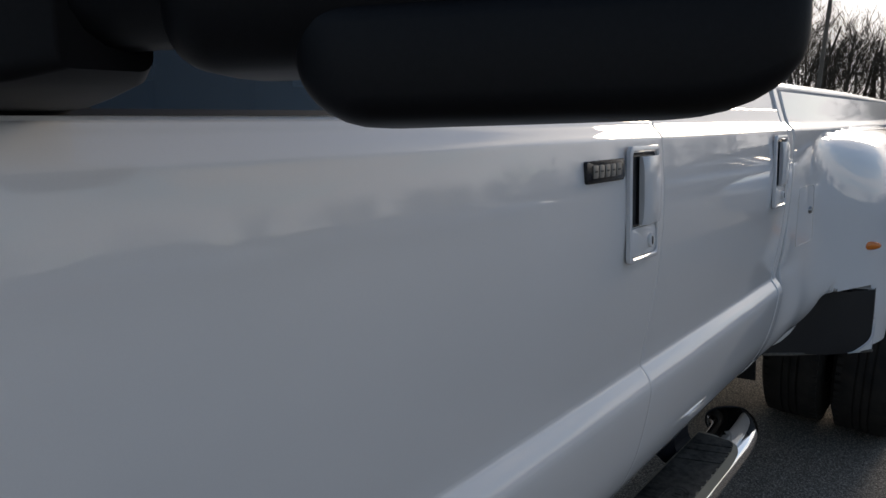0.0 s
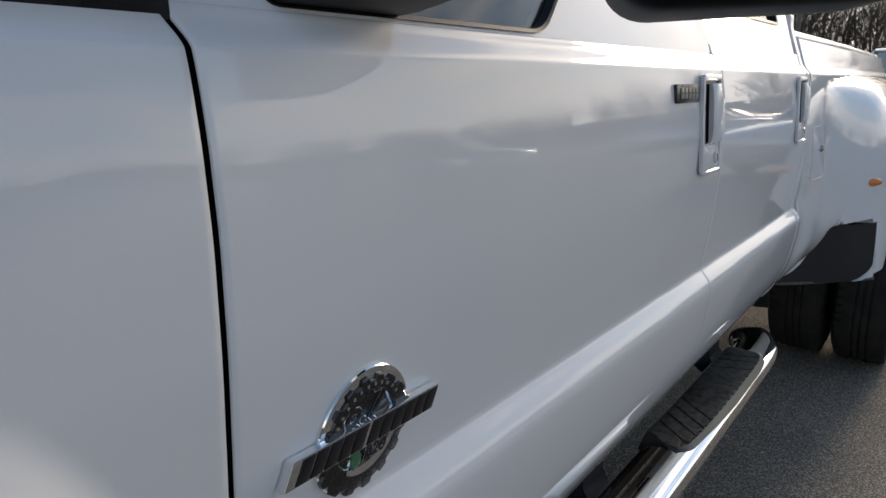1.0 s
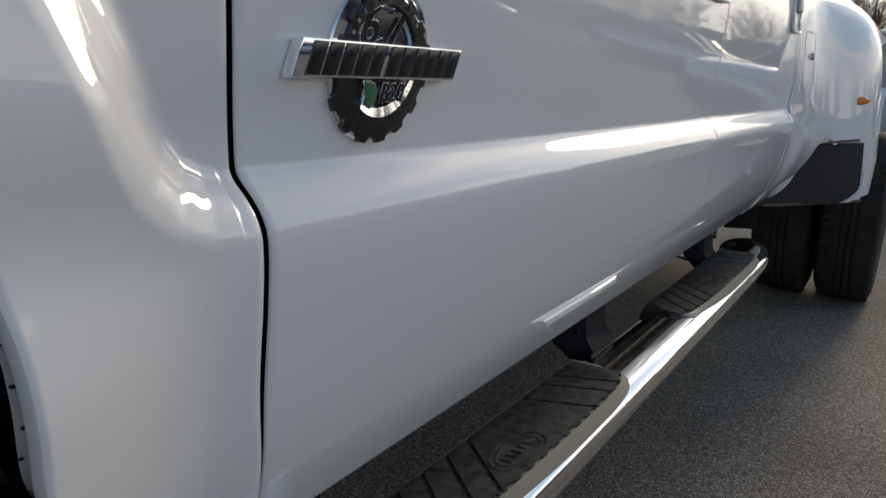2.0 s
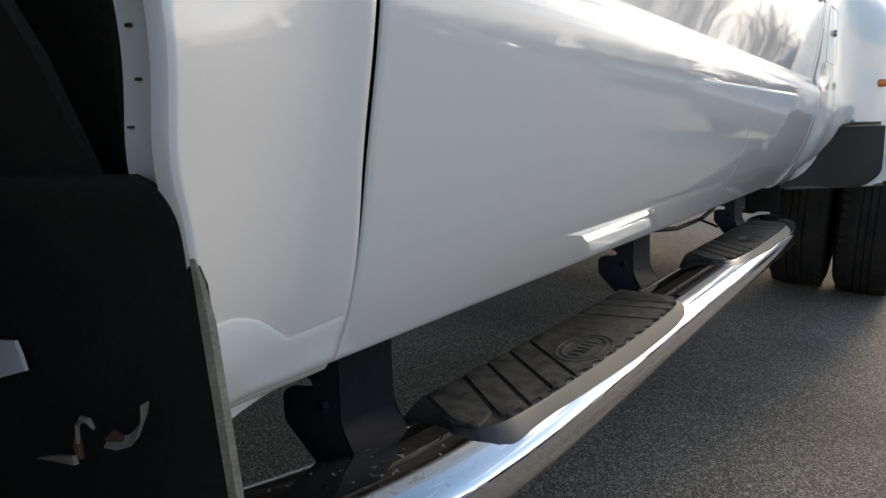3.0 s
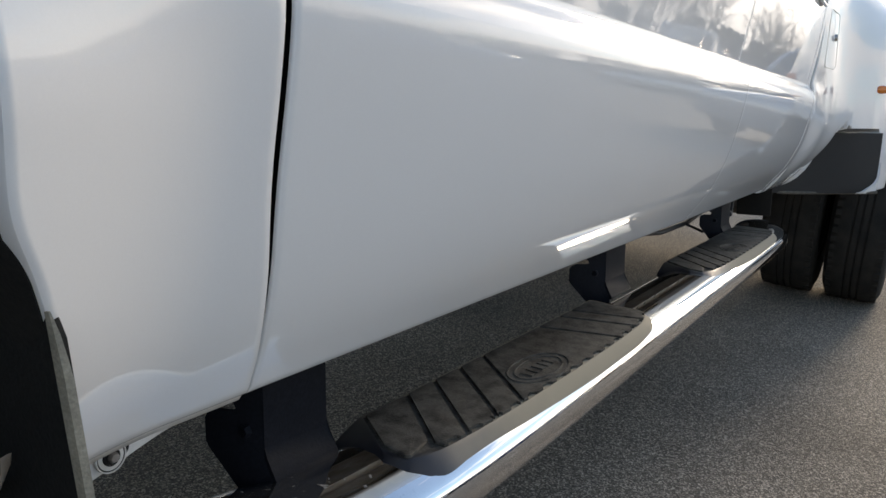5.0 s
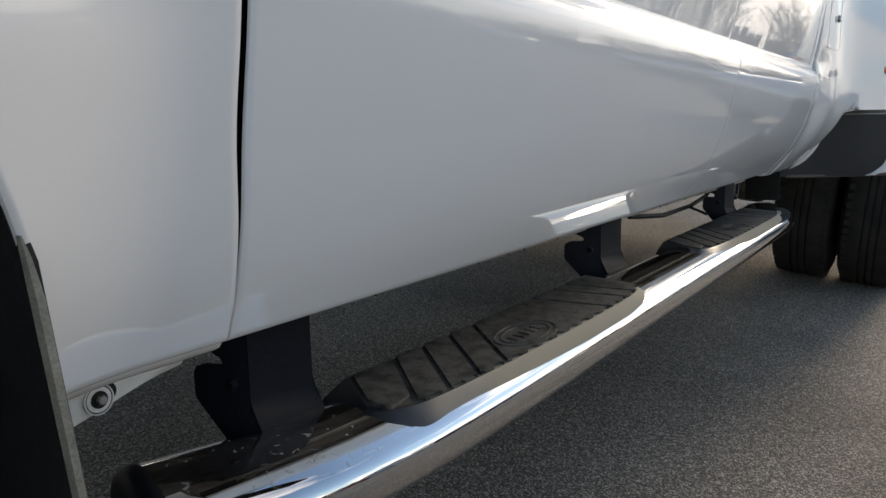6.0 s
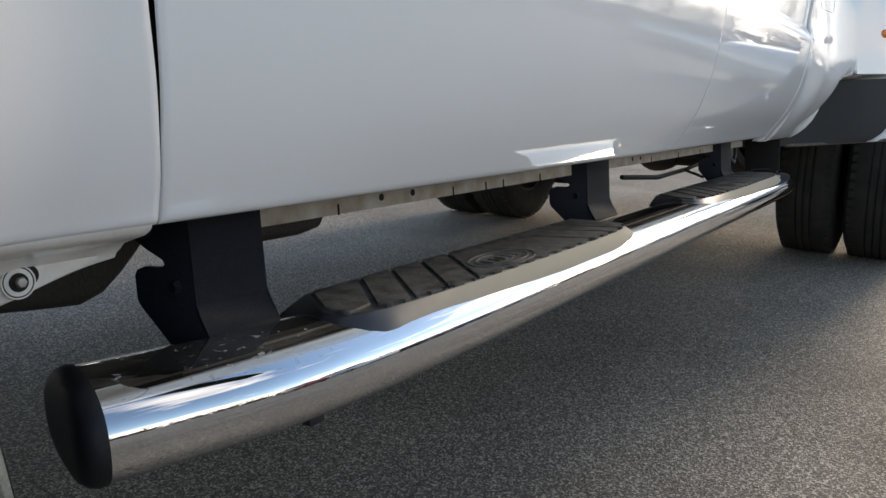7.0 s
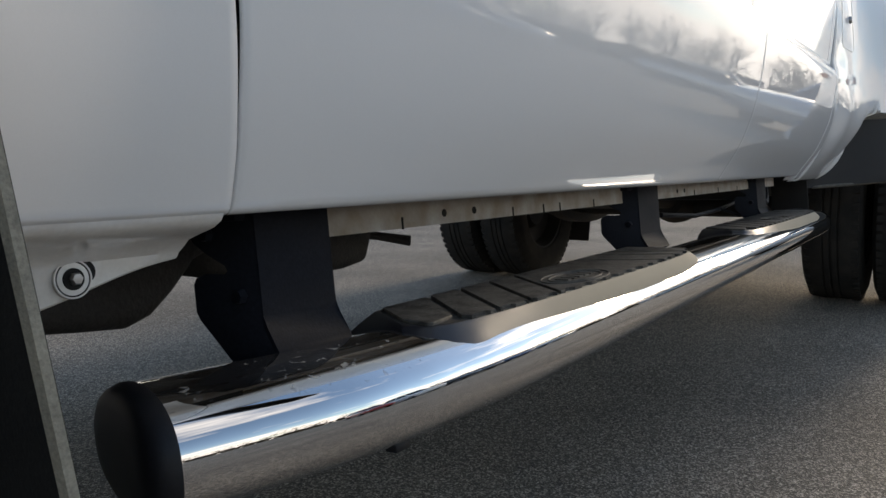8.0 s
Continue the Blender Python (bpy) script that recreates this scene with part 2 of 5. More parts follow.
_f.inputs["Scale"].default_value, _f.inputs["Detail"].default_value = 90.0, 5.0
for _t in (_v, _w, _f):
    _l.new(_c, _t.inputs["Vector"])
_r = _n.new("ShaderNodeValToRGB")
_r.color_ramp.elements[0].color, _r.color_ramp.elements[1].color = (0.104, 0.091, 0.075, 1), (0.49, 0.43, 0.355, 1)
_r.color_ramp.elements[0].position, _r.color_ramp.elements[1].position = 0.25, 0.95
_e = _r.color_ramp.elements.new(0.65)
_e.color = (0.20, 0.174, 0.143, 1)
_s = _n.new("ShaderNodeSeparateColor")
_l.new(_v.outputs["Color"], _s.inputs[0])
_l.new(_s.outputs[0], _r.inputs[0])
_m = _n.new("ShaderNodeMapRange")
_m.inputs[1].default_value, _m.inputs[2].default_value, _m.inputs[3].default_value, _m.inputs[4].default_value = 0.3, 0.7, 0.78, 1.25
_l.new(_w.outputs[0], _m.inputs[0])
_m2 = _n.new("ShaderNodeMapRange")
_m2.inputs[1].default_value, _m2.inputs[2].default_value, _m2.inputs[3].default_value, _m2.inputs[4].default_value = 0.3, 0.7, 0.7, 1.3
_l.new(_f.outputs[0], _m2.inputs[0])
_mm = _n.new("ShaderNodeMath")
_mm.operation = "MULTIPLY"
_l.new(_m.outputs[0], _mm.inputs[0])
_l.new(_m2.outputs[0], _mm.inputs[1])
_sc = _n.new("ShaderNodeVectorMath")
_sc.operation = "SCALE"
_l.new(_r.outputs[0], _sc.inputs[0])
_l.new(_mm.outputs[0], _sc.inputs["Scale"])
_l.new(_sc.outputs[0], _b.inputs["Base Color"])
_p = _n.new("ShaderNodeBump")
_p.inputs["Strength"].default_value, _p.inputs["Distance"].default_value = 0.6, 0.003
_l.new(_v.outputs["Distance"], _p.inputs["Height"])
_l.new(_p.outputs[0], _b.inputs["Normal"])


# ---------------------------------------------------------------- builders
def part(name, bm, material, parent=None, label="", sharp=35, inverse=None):
    """Links a bmesh as one mesh object under a thing or a part."""
    me = bpy.data.meshes.new(name)
    bmesh.ops.recalc_face_normals(bm, faces=bm.faces[:])
    bm.to_mesh(me)
    bm.free()
    for m in material if isinstance(material, (list, tuple)) else (material,):
        me.materials.append(m)
    me.polygons.foreach_set("use_smooth", [True] * len(me.polygons))
    me.set_sharp_from_angle(angle=radians(sharp))
    ob = new(name, me)
    if parent is not None:
        ob.parent = parent
        if parent.type == "EMPTY":
            ob.matrix_parent_inverse = parent.matrix_basis.inverted() if inverse is None else inverse
    if label:
        tagged(ob, label)
    return ob


def thing(name, at, label, category, group=""):
    ob = new(name)
    ob.empty_display_size = 0.2
    ob.matrix_basis = at if isinstance(at, Matrix) else Matrix.Translation(at)
    return tagged(ob, label, category, group)


def box(bm, x0, x1, y0, y1, z0, z1, bevel=0.0, m=None, mat=0):
    vs = bmesh.ops.create_cube(bm, size=1.0)["verts"]
    bmesh.ops.scale(bm, vec=(x1 - x0, y1 - y0, z1 - z0), verts=vs)
    bmesh.ops.translate(bm, vec=((x0 + x1) / 2, (y0 + y1) / 2, (z0 + z1) / 2), verts=vs)
    if m is not None:
        bmesh.ops.transform(bm, matrix=m, verts=vs)
    fs = list({f for v in vs for f in v.link_faces})
    if bevel:
        es = list({e for f in fs for e in f.edges})
        fs += bmesh.ops.bevel(bm, geom=es, offset=bevel, segments=2, affect="EDGES", profile=0.5)["faces"]
    for f in fs:
        if f.is_valid:
            f.material_index = mat


def prism(bm, pts, to3, a, b, bevel=0.0, mat=0):
    """A polygon (list of 2d points) pushed from depth a to depth b; to3(u, v, d) gives the place."""
    lo = [bm.verts.new(to3(u, v, a)) for u, v in pts]
    hi = [bm.verts.new(to3(u, v, b)) for u, v in pts]
    fs = [bm.faces.new(lo), bm.faces.new(hi[::-1])]
    k = len(pts)
    fs += [bm.faces.new((lo[i], hi[i], hi[(i + 1) % k], lo[(i + 1) % k])) for i in range(k)]
    for f in fs:
        f.material_index = mat
    if bevel:
        es = list(fs[0].edges) + list(fs[1].edges)
        for f in bmesh.ops.bevel(bm, geom=es, offset=bevel, segments=2, affect="EDGES", profile=0.5)["faces"]:
            f.material_index = mat
    return fs


def loft(bm, rings, closed=True, caps=True, mat=0):
    """Joins rings of equal length into a skin."""
    vs = [[bm.verts.new(p) for p in r] for r in rings]
    k = len(vs[0])
    for a, b in zip(vs, vs[1:]):
        for i in range(k if closed else k - 1):
            j = (i + 1) % k
            bm.faces.new((a[i], a[j], b[j], b[i])).material_index = mat
    if caps and closed:
        bm.faces.new(vs[0][::-1]).material_index = mat
        bm.faces.new(vs[-1]).material_index = mat
    return vs


def tube(bm, pts, radius, seg=10, caps=True, mat=0):
    """A round bar along points; radius is a number or one for each point."""
    pts = [Vector(p) for p in pts]
    rs = radius if isinstance(radius, (list, tuple)) else [radius] * len(pts)
    rings = []
    for i, p in enumerate(pts):
        d = (pts[min(i + 1, len(pts) - 1)] - pts[max(i - 1, 0)]).normalized()
        u = d.cross(Vector((0, 0, 1)) if abs(d.z) < 0.9 else Vector((1, 0, 0))).normalized()
        v = d.cross(u)
        rings.append([p + rs[i] * (u * math.cos(a) + v * math.sin(a)) for a in (2 * math.pi * j / seg for j in range(seg))])
    loft(bm, rings, True, caps, mat)


def lathe(bm, profile, centre, axis="y", seg=48, mat=0, closed=False):
    """Turns (radius, along) pairs round an axis through centre."""
    rings = []
    for j in range(seg):
        a = 2 * math.pi * j / seg
        c, s = math.cos(a), math.sin(a)
        if axis == "y":
            rings.append([(centre[0] + r * c, centre[1] + d, centre[2] + r * s) for r, d in profile])
        elif axis == "x":
            rings.append([(centre[0] + d, centre[1] + r * c, centre[2] + r * s) for r, d in profile])
        else:
            rings.append([(centre[0] + r * c, centre[1] + r * s, centre[2] + d) for r, d in profile])
    vs = [[bm.verts.new(p) for p in r] for r in rings]
    k = len(profile)
    for i in range(seg):
        a, b = vs[i], vs[(i + 1) % seg]
        for j in range(k if closed else k - 1):
            bm.faces.new((a[j], a[(j + 1) % k], b[(j + 1) % k], b[j])).material_index = mat


def curve(table):
    """A smooth function through (place, value) pairs."""
    xs, ys = np.array([p[0] for p in table], float), np.array([p[1] for p in table], float)
    d = np.diff(ys) / np.diff(xs)
    m = np.r_[d[0], (d[:-1] + d[1:]) / 2, d[-1]]
    for i in range(len(d)):
        if d[i] == 0:
            m[i] = m[i + 1] = 0
        else:
            a, b = m[i] / d[i], m[i + 1] / d[i]
            if a < 0:
                m[i] = 0
            if b < 0:
                m[i + 1] = 0
            if a * a + b * b > 9:
                k = 3 / math.sqrt(a * a + b * b)
                m[i], m[i + 1] = k * a * d[i], k * b * d[i]

    def f(x):
        if x <= xs[0]:
            return float(ys[0])
        if x >= xs[-1]:
            return float(ys[-1])
        i = int(np.searchsorted(xs, x) - 1)
        h = xs[i + 1] - xs[i]
        t = (x - xs[i]) / h
        return float((2 * t**3 - 3 * t**2 + 1) * ys[i] + (t**3 - 2 * t**2 + t) * h * m[i] + (3 * t**2 - 2 * t**3) * ys[i + 1] + (t**3 - t**2) * h * m[i + 1])

    return f


def smooth(t):
    t = min(1.0, max(0.0, t))
    return t * t * (3 - 2 * t)


def panel(bm, left, right, z0, z1, depth, nx=40, nz=60, fold=0.03, levels=(), soft=(1.0, 1.0)):
    """A sheet of bodywork between two upright edges, with rounded edges folded inwards. depth(x, z) gives its y."""
    edge = [(0.0, fold), (0.0, 0.004), (0.0012, 0.0014), (0.0035, 0.0)]
    zs = sorted(set(np.linspace(z0 + 0.008, z1 - 0.008, nz).round(5)) | {v for v in levels if z0 + 0.006 < v < z1 - 0.006})
    rows = [(z0 + o, e) for o, e in edge] + [(z, 0.0) for z in zs] + [(z1 - o, e) for o, e in edge[::-1]]
    grid = []
    for z, ez in rows:
        a, b = left(z), right(z)
        cols = [(a + o * soft[0], e * soft[0]) for o, e in edge] + [(a + 0.007 + (b - a - 0.014) * i / (nx - 1), 0.0) for i in range(nx)] + [(b - o * soft[1], e * soft[1]) for o, e in edge[::-1]]
        grid.append([bm.verts.new((x, depth(x, z) + max(ez, ex), z)) for x, ex in cols])
    for p, q in zip(grid, grid[1:]):
        for i in range(len(p) - 1):
            bm.faces.new((p[i], p[i + 1], q[i + 1], q[i]))


# ---------------------------------------------------------------- ground
bm = bmesh.new()
for x, y in ((-400, -400), (400, -400), (400, 400), (-400, 400)):
    bm.verts.new((x, y, 0))
bm.faces.new(bm.verts[:])
tagged(part("ground", bm, ASPHALT), "worn grey asphalt of a parking lot", "parking lot", kind="structure")


# ---------------------------------------------------------------- pickup truck
truck = thing("pickup_truck", (1.5, 1.0, 0), "white crew cab pickup truck with chrome step and dual wheels", "pickup truck")
CAB_REAR, SEAM, MID = 2.275, 1.275, 1.0          # cab's back edge, seam between the doors, centre line
front_gap = curve([(0.56, 0.0545), (0.60, 0.050), (0.627, 0.044), (0.665, 0.0345), (0.70, 0.028), (0.75, 0.0195), (0.78, 0.0165), (0.83, 0.0138), (0.88, 0.0112), (0.92, 0.0088), (0.95, 0.005), (1.0, -0.001), (1.13, -0.0115), (1.25, -0.0145), (1.335, -0.0165), (1.350, -0.018), (1.362, -0.0205), (1.376, -0.0235), (1.5, -0.0255)])

low_side = curve([(0.55, 0.162), (0.60, 0.1145), (0.62, 0.1018), (0.64, 0.0900), (0.67, 0.0752), (0.70, 0.0634), (0.73, 0.0538), (0.76, 0.0456), (0.80, 0.0359), (0.83, 0.0295), (0.86, 0.0242), (0.885, 0.0222), (0.92, 0.0214), (1.2, 0.0212)])
up_front = curve([(0.80, 0.062), (0.92, 0.047), (0.95, 0.041), (1.0, 0.029), (1.06, 0.0165), (1.12, 0.006), (1.17, 0.001), (1.22, -0.0015), (1.26, -0.0015), (1.30, 0.0005), (1.340, 0.0035)])
up_rear = curve([(0.80, 0.05), (0.92, 0.031), (0.95, 0.026), (1.0, 0.017), (1.06, 0.008), (1.12, 0.001), (1.17, -0.003), (1.22, -0.0045), (1.26, -0.004), (1.30, -0.002), (1.340, 0.001)])
shoulder = curve([(1.340, 0.0), (1.3455, 0.0035), (1.362, 0.017), (1.367, 0.0195), (1.40, 0.030), (1.48, 0.052)])
FLARE = [(-2.0, 1.0), (-1.35, 0.92), (-1.28, 1.0), (-1.18, 1.10), (-1.0, 1.20), (-0.75, 1.26), (-0.55, 1.265), (-0.38, 1.235), (-0.25, 1.185), (-0.151, 1.111), (-0.117, 1.060), (-0.086, 1.007), (-0.063, 0.958), (-0.05, 0.934), (-0.035, 0.922), (-0.01, 0.919), (3.0, 0.919)]
# the crease runs on without corners: resampled by length and evened out
_line = FLARE[1:-1] + [(0.10, 0.919)]
_run = np.r_[0, np.cumsum([math.hypot(b[0] - a[0], b[1] - a[1]) for a, b in zip(_line, _line[1:])])]
_at = np.arange(0, _run[-1], 0.01)
_fx, _fz = [np.interp(_at, _run, [p[k] for p in _line]) for k in (0, 1)]
_ker = np.exp(-0.5 * (np.arange(-8, 9) / 2.2) ** 2)
_ker /= _ker.sum()
_fx[8:-8], _fz[8:-8] = np.convolve(_fx, _ker, "valid"), np.convolve(_fz, _ker, "valid")
_near = [(float(a), float(b)) for a, b in list(zip(_fx, _fz))[8:-8:2] if a < 0.0]
FLARE = FLARE[:2] + _near + [(0.0, 0.919), (3.0, 0.919)]


def flare_distance(x, z):
    """How far a place on the side lies below the crease over the wheel and along the doors; above it: minus."""
    best, sign = 9.0, 1.0
    for (x0, z0), (x1, z1) in zip(FLARE, FLARE[1:]):
        dx, dz = x1 - x0, z1 - z0
        t = min(1.0, max(0.0, ((x - x0) * dx + (z - z0) * dz) / (dx * dx + dz * dz)))
        d = math.hypot(x - x0 - t * dx, z - z0 - t * dz)
        if d < best:
            best, sign = d, (1.0 if dx * (z - z0) - dz * (x - x0) < 0 else -1.0)
    return best * sign


def side(x, z):
    """The depth of the cab's and the front wing's skin."""
    r = min(1.0, max(0.0, x / CAB_REAR))
    zz = min(z, 1.340)
    up = up_front(zz) * (1 - r) + up_rear(zz) * r
    if z > 1.340:
        up += shoulder(z)
    low = low_side(z) + 0.016 * r * (1 - smooth((z - 0.6) / 0.08)) - 0.014 * r * smooth((z - 0.64) / 0.12)
    high = smooth((z - 0.80) / 0.12)
    low -= 0.034 * (smooth((-x - 0.02) / 0.2) * (1 - high) + smooth((-x - 0.02) / 0.6) * high) + 0.024 * smooth(-x / 0.05) * smooth((z - 0.86) / 0.12)
    d = (0.919 - z) if x > -0.01 else flare_distance(x, z)
    s = max(0.0, 1 - d / (0.045 + 0.012 * smooth(-x / 0.12)))
    soft = 0.16 + 0.06 * smooth(-x / 0.06)          # the crease's rounding
    if s > 1 + soft:
        s = 1.0
    elif s > 1 - soft:
        s -= (s - 1 + soft) ** 2 / (4 * soft)
    w = s ** (2.0 - 0.5 * smooth(-x / 0.05))
    return up * w + low * (1 - w)


KINKS = (0.868, 0.875, 0.882, 0.889, 0.896, 0.902, 0.908, 0.913, 0.9165, 0.919, 0.9215, 0.926, 0.933, 1.335, 1.339, 1.3405, 1.3425, 1.345, 1.348, 1.352, 1.357, 1.361, 1.3635, 1.366, 1.368, 1.371)

bm = bmesh.new()
panel(bm, lambda z: front_gap(z) + 0.001, lambda z: SEAM - 0.0003, 0.600, 1.374, side, 60, 70, fold=0.008, levels=KINKS, soft=(0.35, 0.06))
front_door = part("front_door", bm, PAINT, truck)
bm = bmesh.new()
panel(bm, lambda z: SEAM + 0.0003, lambda z: CAB_REAR - 0.075 + 0.02 * smooth((z - 0.7) / 0.1), 0.600, 1.40, side, 40, 70, levels=KINKS, soft=(0.06, 1.0))
rear_door = part("rear_door", bm, PAINT, truck)
bm = bmesh.new()
panel(bm, lambda z: CAB_REAR - 0.070 + 0.02 * smooth((z - 0.7) / 0.1), lambda z: CAB_REAR, 0.590, 1.52, side, 6, 70, levels=KINKS)
part("cab_corner", bm, PAINT, truck)

# front wing with the wheel opening
arch = curve([(0.575, -0.115), (0.65, -0.124), (0.70, -0.134), (0.73, -0.146), (0.76, -0.160), (0.80, -0.166), (0.86, -0.173), (0.93, -0.191), (1.0, -0.233), (1.06, -0.318), (1.10, -0.42), (1.125, -0.54), (1.13, -0.66)])
bm = bmesh.new()
panel(bm, lambda z: arch(z) if z < 1.13 else -0.66, lambda z: front_gap(z) - 0.0004 - 0.0052 * smooth((z - 0.63) / 0.16), 0.600, 1.3745, side, 110, 150, fold=0.012, levels=KINKS, soft=(1.0, 0.35))
panel(bm, lambda z: -1.45, lambda z: -1.32 - arch(z) if z < 1.13 else -0.66, 0.62, 1.368, side, 20, 40, fold=0.05)
fender = part("fender", bm, PAINT, truck)
# return flange of the wheel opening, turned inwards
bm = bmesh.new()
rows = []
for z in np.linspace(0.725, 1.13, 44):
    x = arch(z)
    y = side(x, z)
    rows.append([(x, y + 0.004, z), (x + 0.004, y + 0.012, z), (x + 0.010, y + 0.022, z), (x + 0.012, y + 0.048, z), (x + 0.016, y + 0.048, z)])
loft(bm, rows, closed=False)
part("arch_lip", bm, PAINT, truck, "white wheel arch lip with small chips")
bm = bmesh.new()
rows = []
for z in np.linspace(0.60, 0.7575, 40):
    x = arch(z)
    turned = min(1.0, max(0.0, (z - 0.728) / 0.0296))
    y = side(x, z) + 0.003 + 0.026 * (1 - math.sqrt(1 - turned * turned))
    rows.append([(x + 0.004, y + 0.003, z), (x - 0.001, y, z), (x - 0.003, y + 0.006, z), (x - 0.003, 0.40, z), (x + 0.004, 0.40, z)])
loft(bm, rows, closed=False)
part("liner_edge", bm, LINER, truck)
for i in range(4):
    bm = bmesh.new()
    z = 0.772 + 0.024 * i + 0.008 * random.random()
    x, y = arch(z) + 0.0112, side(arch(z), z) + 0.024 + 0.020 * random.random()
    box(bm, x - 0.0024, x + 0.0005, y, y + 0.0015 + 0.002 * random.random(), z, z + 0.001 + 0.001 * random.random())
    part("paint_chip", bm, UNDER, truck)

# lower sill behind the wheel, its flange and bolt
bm = bmesh.new()
flange_low = curve([(-0.13, 0.545), (-0.085, 0.546), (-0.078, 0.552), (-0.06, 0.551), (-0.039, 0.555), (-0.02, 0.560), (0.002, 0.566), (0.025, 0.571), (0.048, 0.574), (0.075, 0.577)])
rows = []
for x in np.linspace(-0.112, 0.046, 34):
    y0 = side(x, 0.601)
    zl = flange_low(x)
    rows.append([(x, y0 + 0.001, 0.602), (x, y0 + 0.005, 0.5965), (x, y0 + 0.013, 0.5925), (x, y0 + 0.026, 0.5895), (x, y0 + 0.040, 0.586), (x, 0.160, 0.5815), (x, 0.166, min(0.578, zl + 0.02)), (x, 0.168, zl + 0.0015), (x, 0.170, zl), (x, 0.174, zl + 0.004)])
loft(bm, rows, closed=False)
part("sill_flange", bm, SILL, truck, "dusty white sill flange")
def stud(name, x, z, rings, mat, seg, label=""):
    """A small round or hexagonal piece on the flange; rings are (radius, height) pairs."""
    bm = bmesh.new()
    lathe(bm, [(r, -h) for r, h in rings], (x, 0.1665, z), "y", seg)
    part(name, bm, mat, truck, label)


stud("bolt_recess", -0.0225, 0.5725, [(0.0, 0.0012), (0.0075, 0.0012), (0.0075, -0.002)], LINER, 24)
stud("washer", -0.030, 0.569, [(0.0, 0.0022), (0.0098, 0.0022), (0.0100, 0.0014), (0.0107, 0.0014), (0.0109, 0.0024), (0.0118, 0.0024), (0.0120, -0.002)], SILL, 32, "pale washer")
stud("washer_groove", -0.030, 0.569, [(0.0099, 0.0018), (0.0108, 0.0018)], LINER, 32)
stud("bolt_hole", -0.030, 0.569, [(0.0, 0.0030), (0.0066, 0.0030), (0.0068, 0.0)], LINER, 24)
stud("bolt", -0.0295, 0.569, [(0.0, 0.0070), (0.0032, 0.0068), (0.0040, 0.0055), (0.0042, 0.0)], BARE, 6, "steel bolt head")
stud("flange_slot", -0.048, 0.5745, [(0.0, 0.0008), (0.0012, 0.0008), (0.0012, -0.001)], LINER, 10)

# matte black sheets behind the door gaps, standing in for their deep shade
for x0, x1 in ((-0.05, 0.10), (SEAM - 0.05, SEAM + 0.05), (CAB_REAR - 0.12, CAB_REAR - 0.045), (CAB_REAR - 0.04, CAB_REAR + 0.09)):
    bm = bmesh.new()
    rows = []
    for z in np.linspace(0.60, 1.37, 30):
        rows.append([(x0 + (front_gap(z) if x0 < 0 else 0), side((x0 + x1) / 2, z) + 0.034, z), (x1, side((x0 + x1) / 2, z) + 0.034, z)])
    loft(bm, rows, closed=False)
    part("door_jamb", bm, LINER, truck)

# sill bottom, pinch weld and floor
bm = bmesh.new()
box(bm, 0.05, CAB_REAR - 0.02, 0.150, 0.32, 0.606, 0.63, 0.004)
part("sill", bm, PRIMER, truck)
bm = bmesh.new()
box(bm, 0.160, 2.16, 0.186, 0.1905, 0.5760, 0.612)
part("pinch_weld", bm, PRIMER, truck, "dusty white pinch weld seam")
for x in (0.397, 0.458, 1.215, 1.262):
    bm = bmesh.new()
    lathe(bm, [(0.0, 0.0), (0.0042, 0.0), (0.0042, 0.0012)], (x, 0.1853, 0.5875), "y", 14)
    part("weld_hole", bm, LINER, truck)
for x in (0.322, 0.548, 0.632, 0.682, 0.80, 1.33, 1.52, 1.70):
    bm = bmesh.new()
    box(bm, x - 0.0009, x + 0.0009, 0.1848, 0.1862, 0.575, 0.587)
    part("weld_notch", bm, LINER, truck)
bm = bmesh.new()
box(bm, -0.105, 2.3, 0.18, 1.86, 0.615, 0.66, 0.005)
box(bm, 2.3, 4.8, 0.30, 1.70, 0.74, 0.80, 0.005)
box(bm, -1.6, -0.25, 0.62, 1.40, 0.56, 0.62, 0.01)
box(bm, -0.100, -0.06, 0.14, 1.88, 0.62, 1.38, 0.01)
box(bm, -1.4, 6.0 - 1.15, 0.42, 0.50, 0.60, 0.78, 0.01)
box(bm, -1.4, 6.0 - 1.15, 1.50, 1.58, 0.60, 0.78, 0.01)
part("chassis_frame", bm, UNDER, truck)

# ---------------------------------------------------------------- side step
step = part("side_step", bmesh.new(), BAR_CHROME, truck, "polished chrome oval side step bar")
bar_y = curve([(-0.03, 0.165), (0.0, 0.155), (0.05, 0.138), (0.12, 0.118), (0.22, 0.106), (0.35, 0.101), (0.6, 0.100), (2.0, 0.100), (2.12, 0.103), (2.19, 0.112), (2.25, 0.135), (2.29, 0.165)])
BAR_Z, HALF_W, HALF_H = 0.459, 0.069, 0.039


def bar_ring(x, y, turn, k=44, grow=0.0):
    """A section of the bar: a flattened oval with a slightly flat top."""
    ring = []
    for j in range(k):
        a = 2 * math.pi * j / k
        c, s = math.cos(a), math.sin(a)
        u = (HALF_W + grow) * (abs(c) ** 0.8) * (1 if c > 0 else -1)
        v = (HALF_H + grow) * (abs(s) ** 0.8) * (1 if s > 0 else -1)
        ring.append((x - u * math.sin(turn), y + u * math.cos(turn), BAR_Z + v))
    return ring


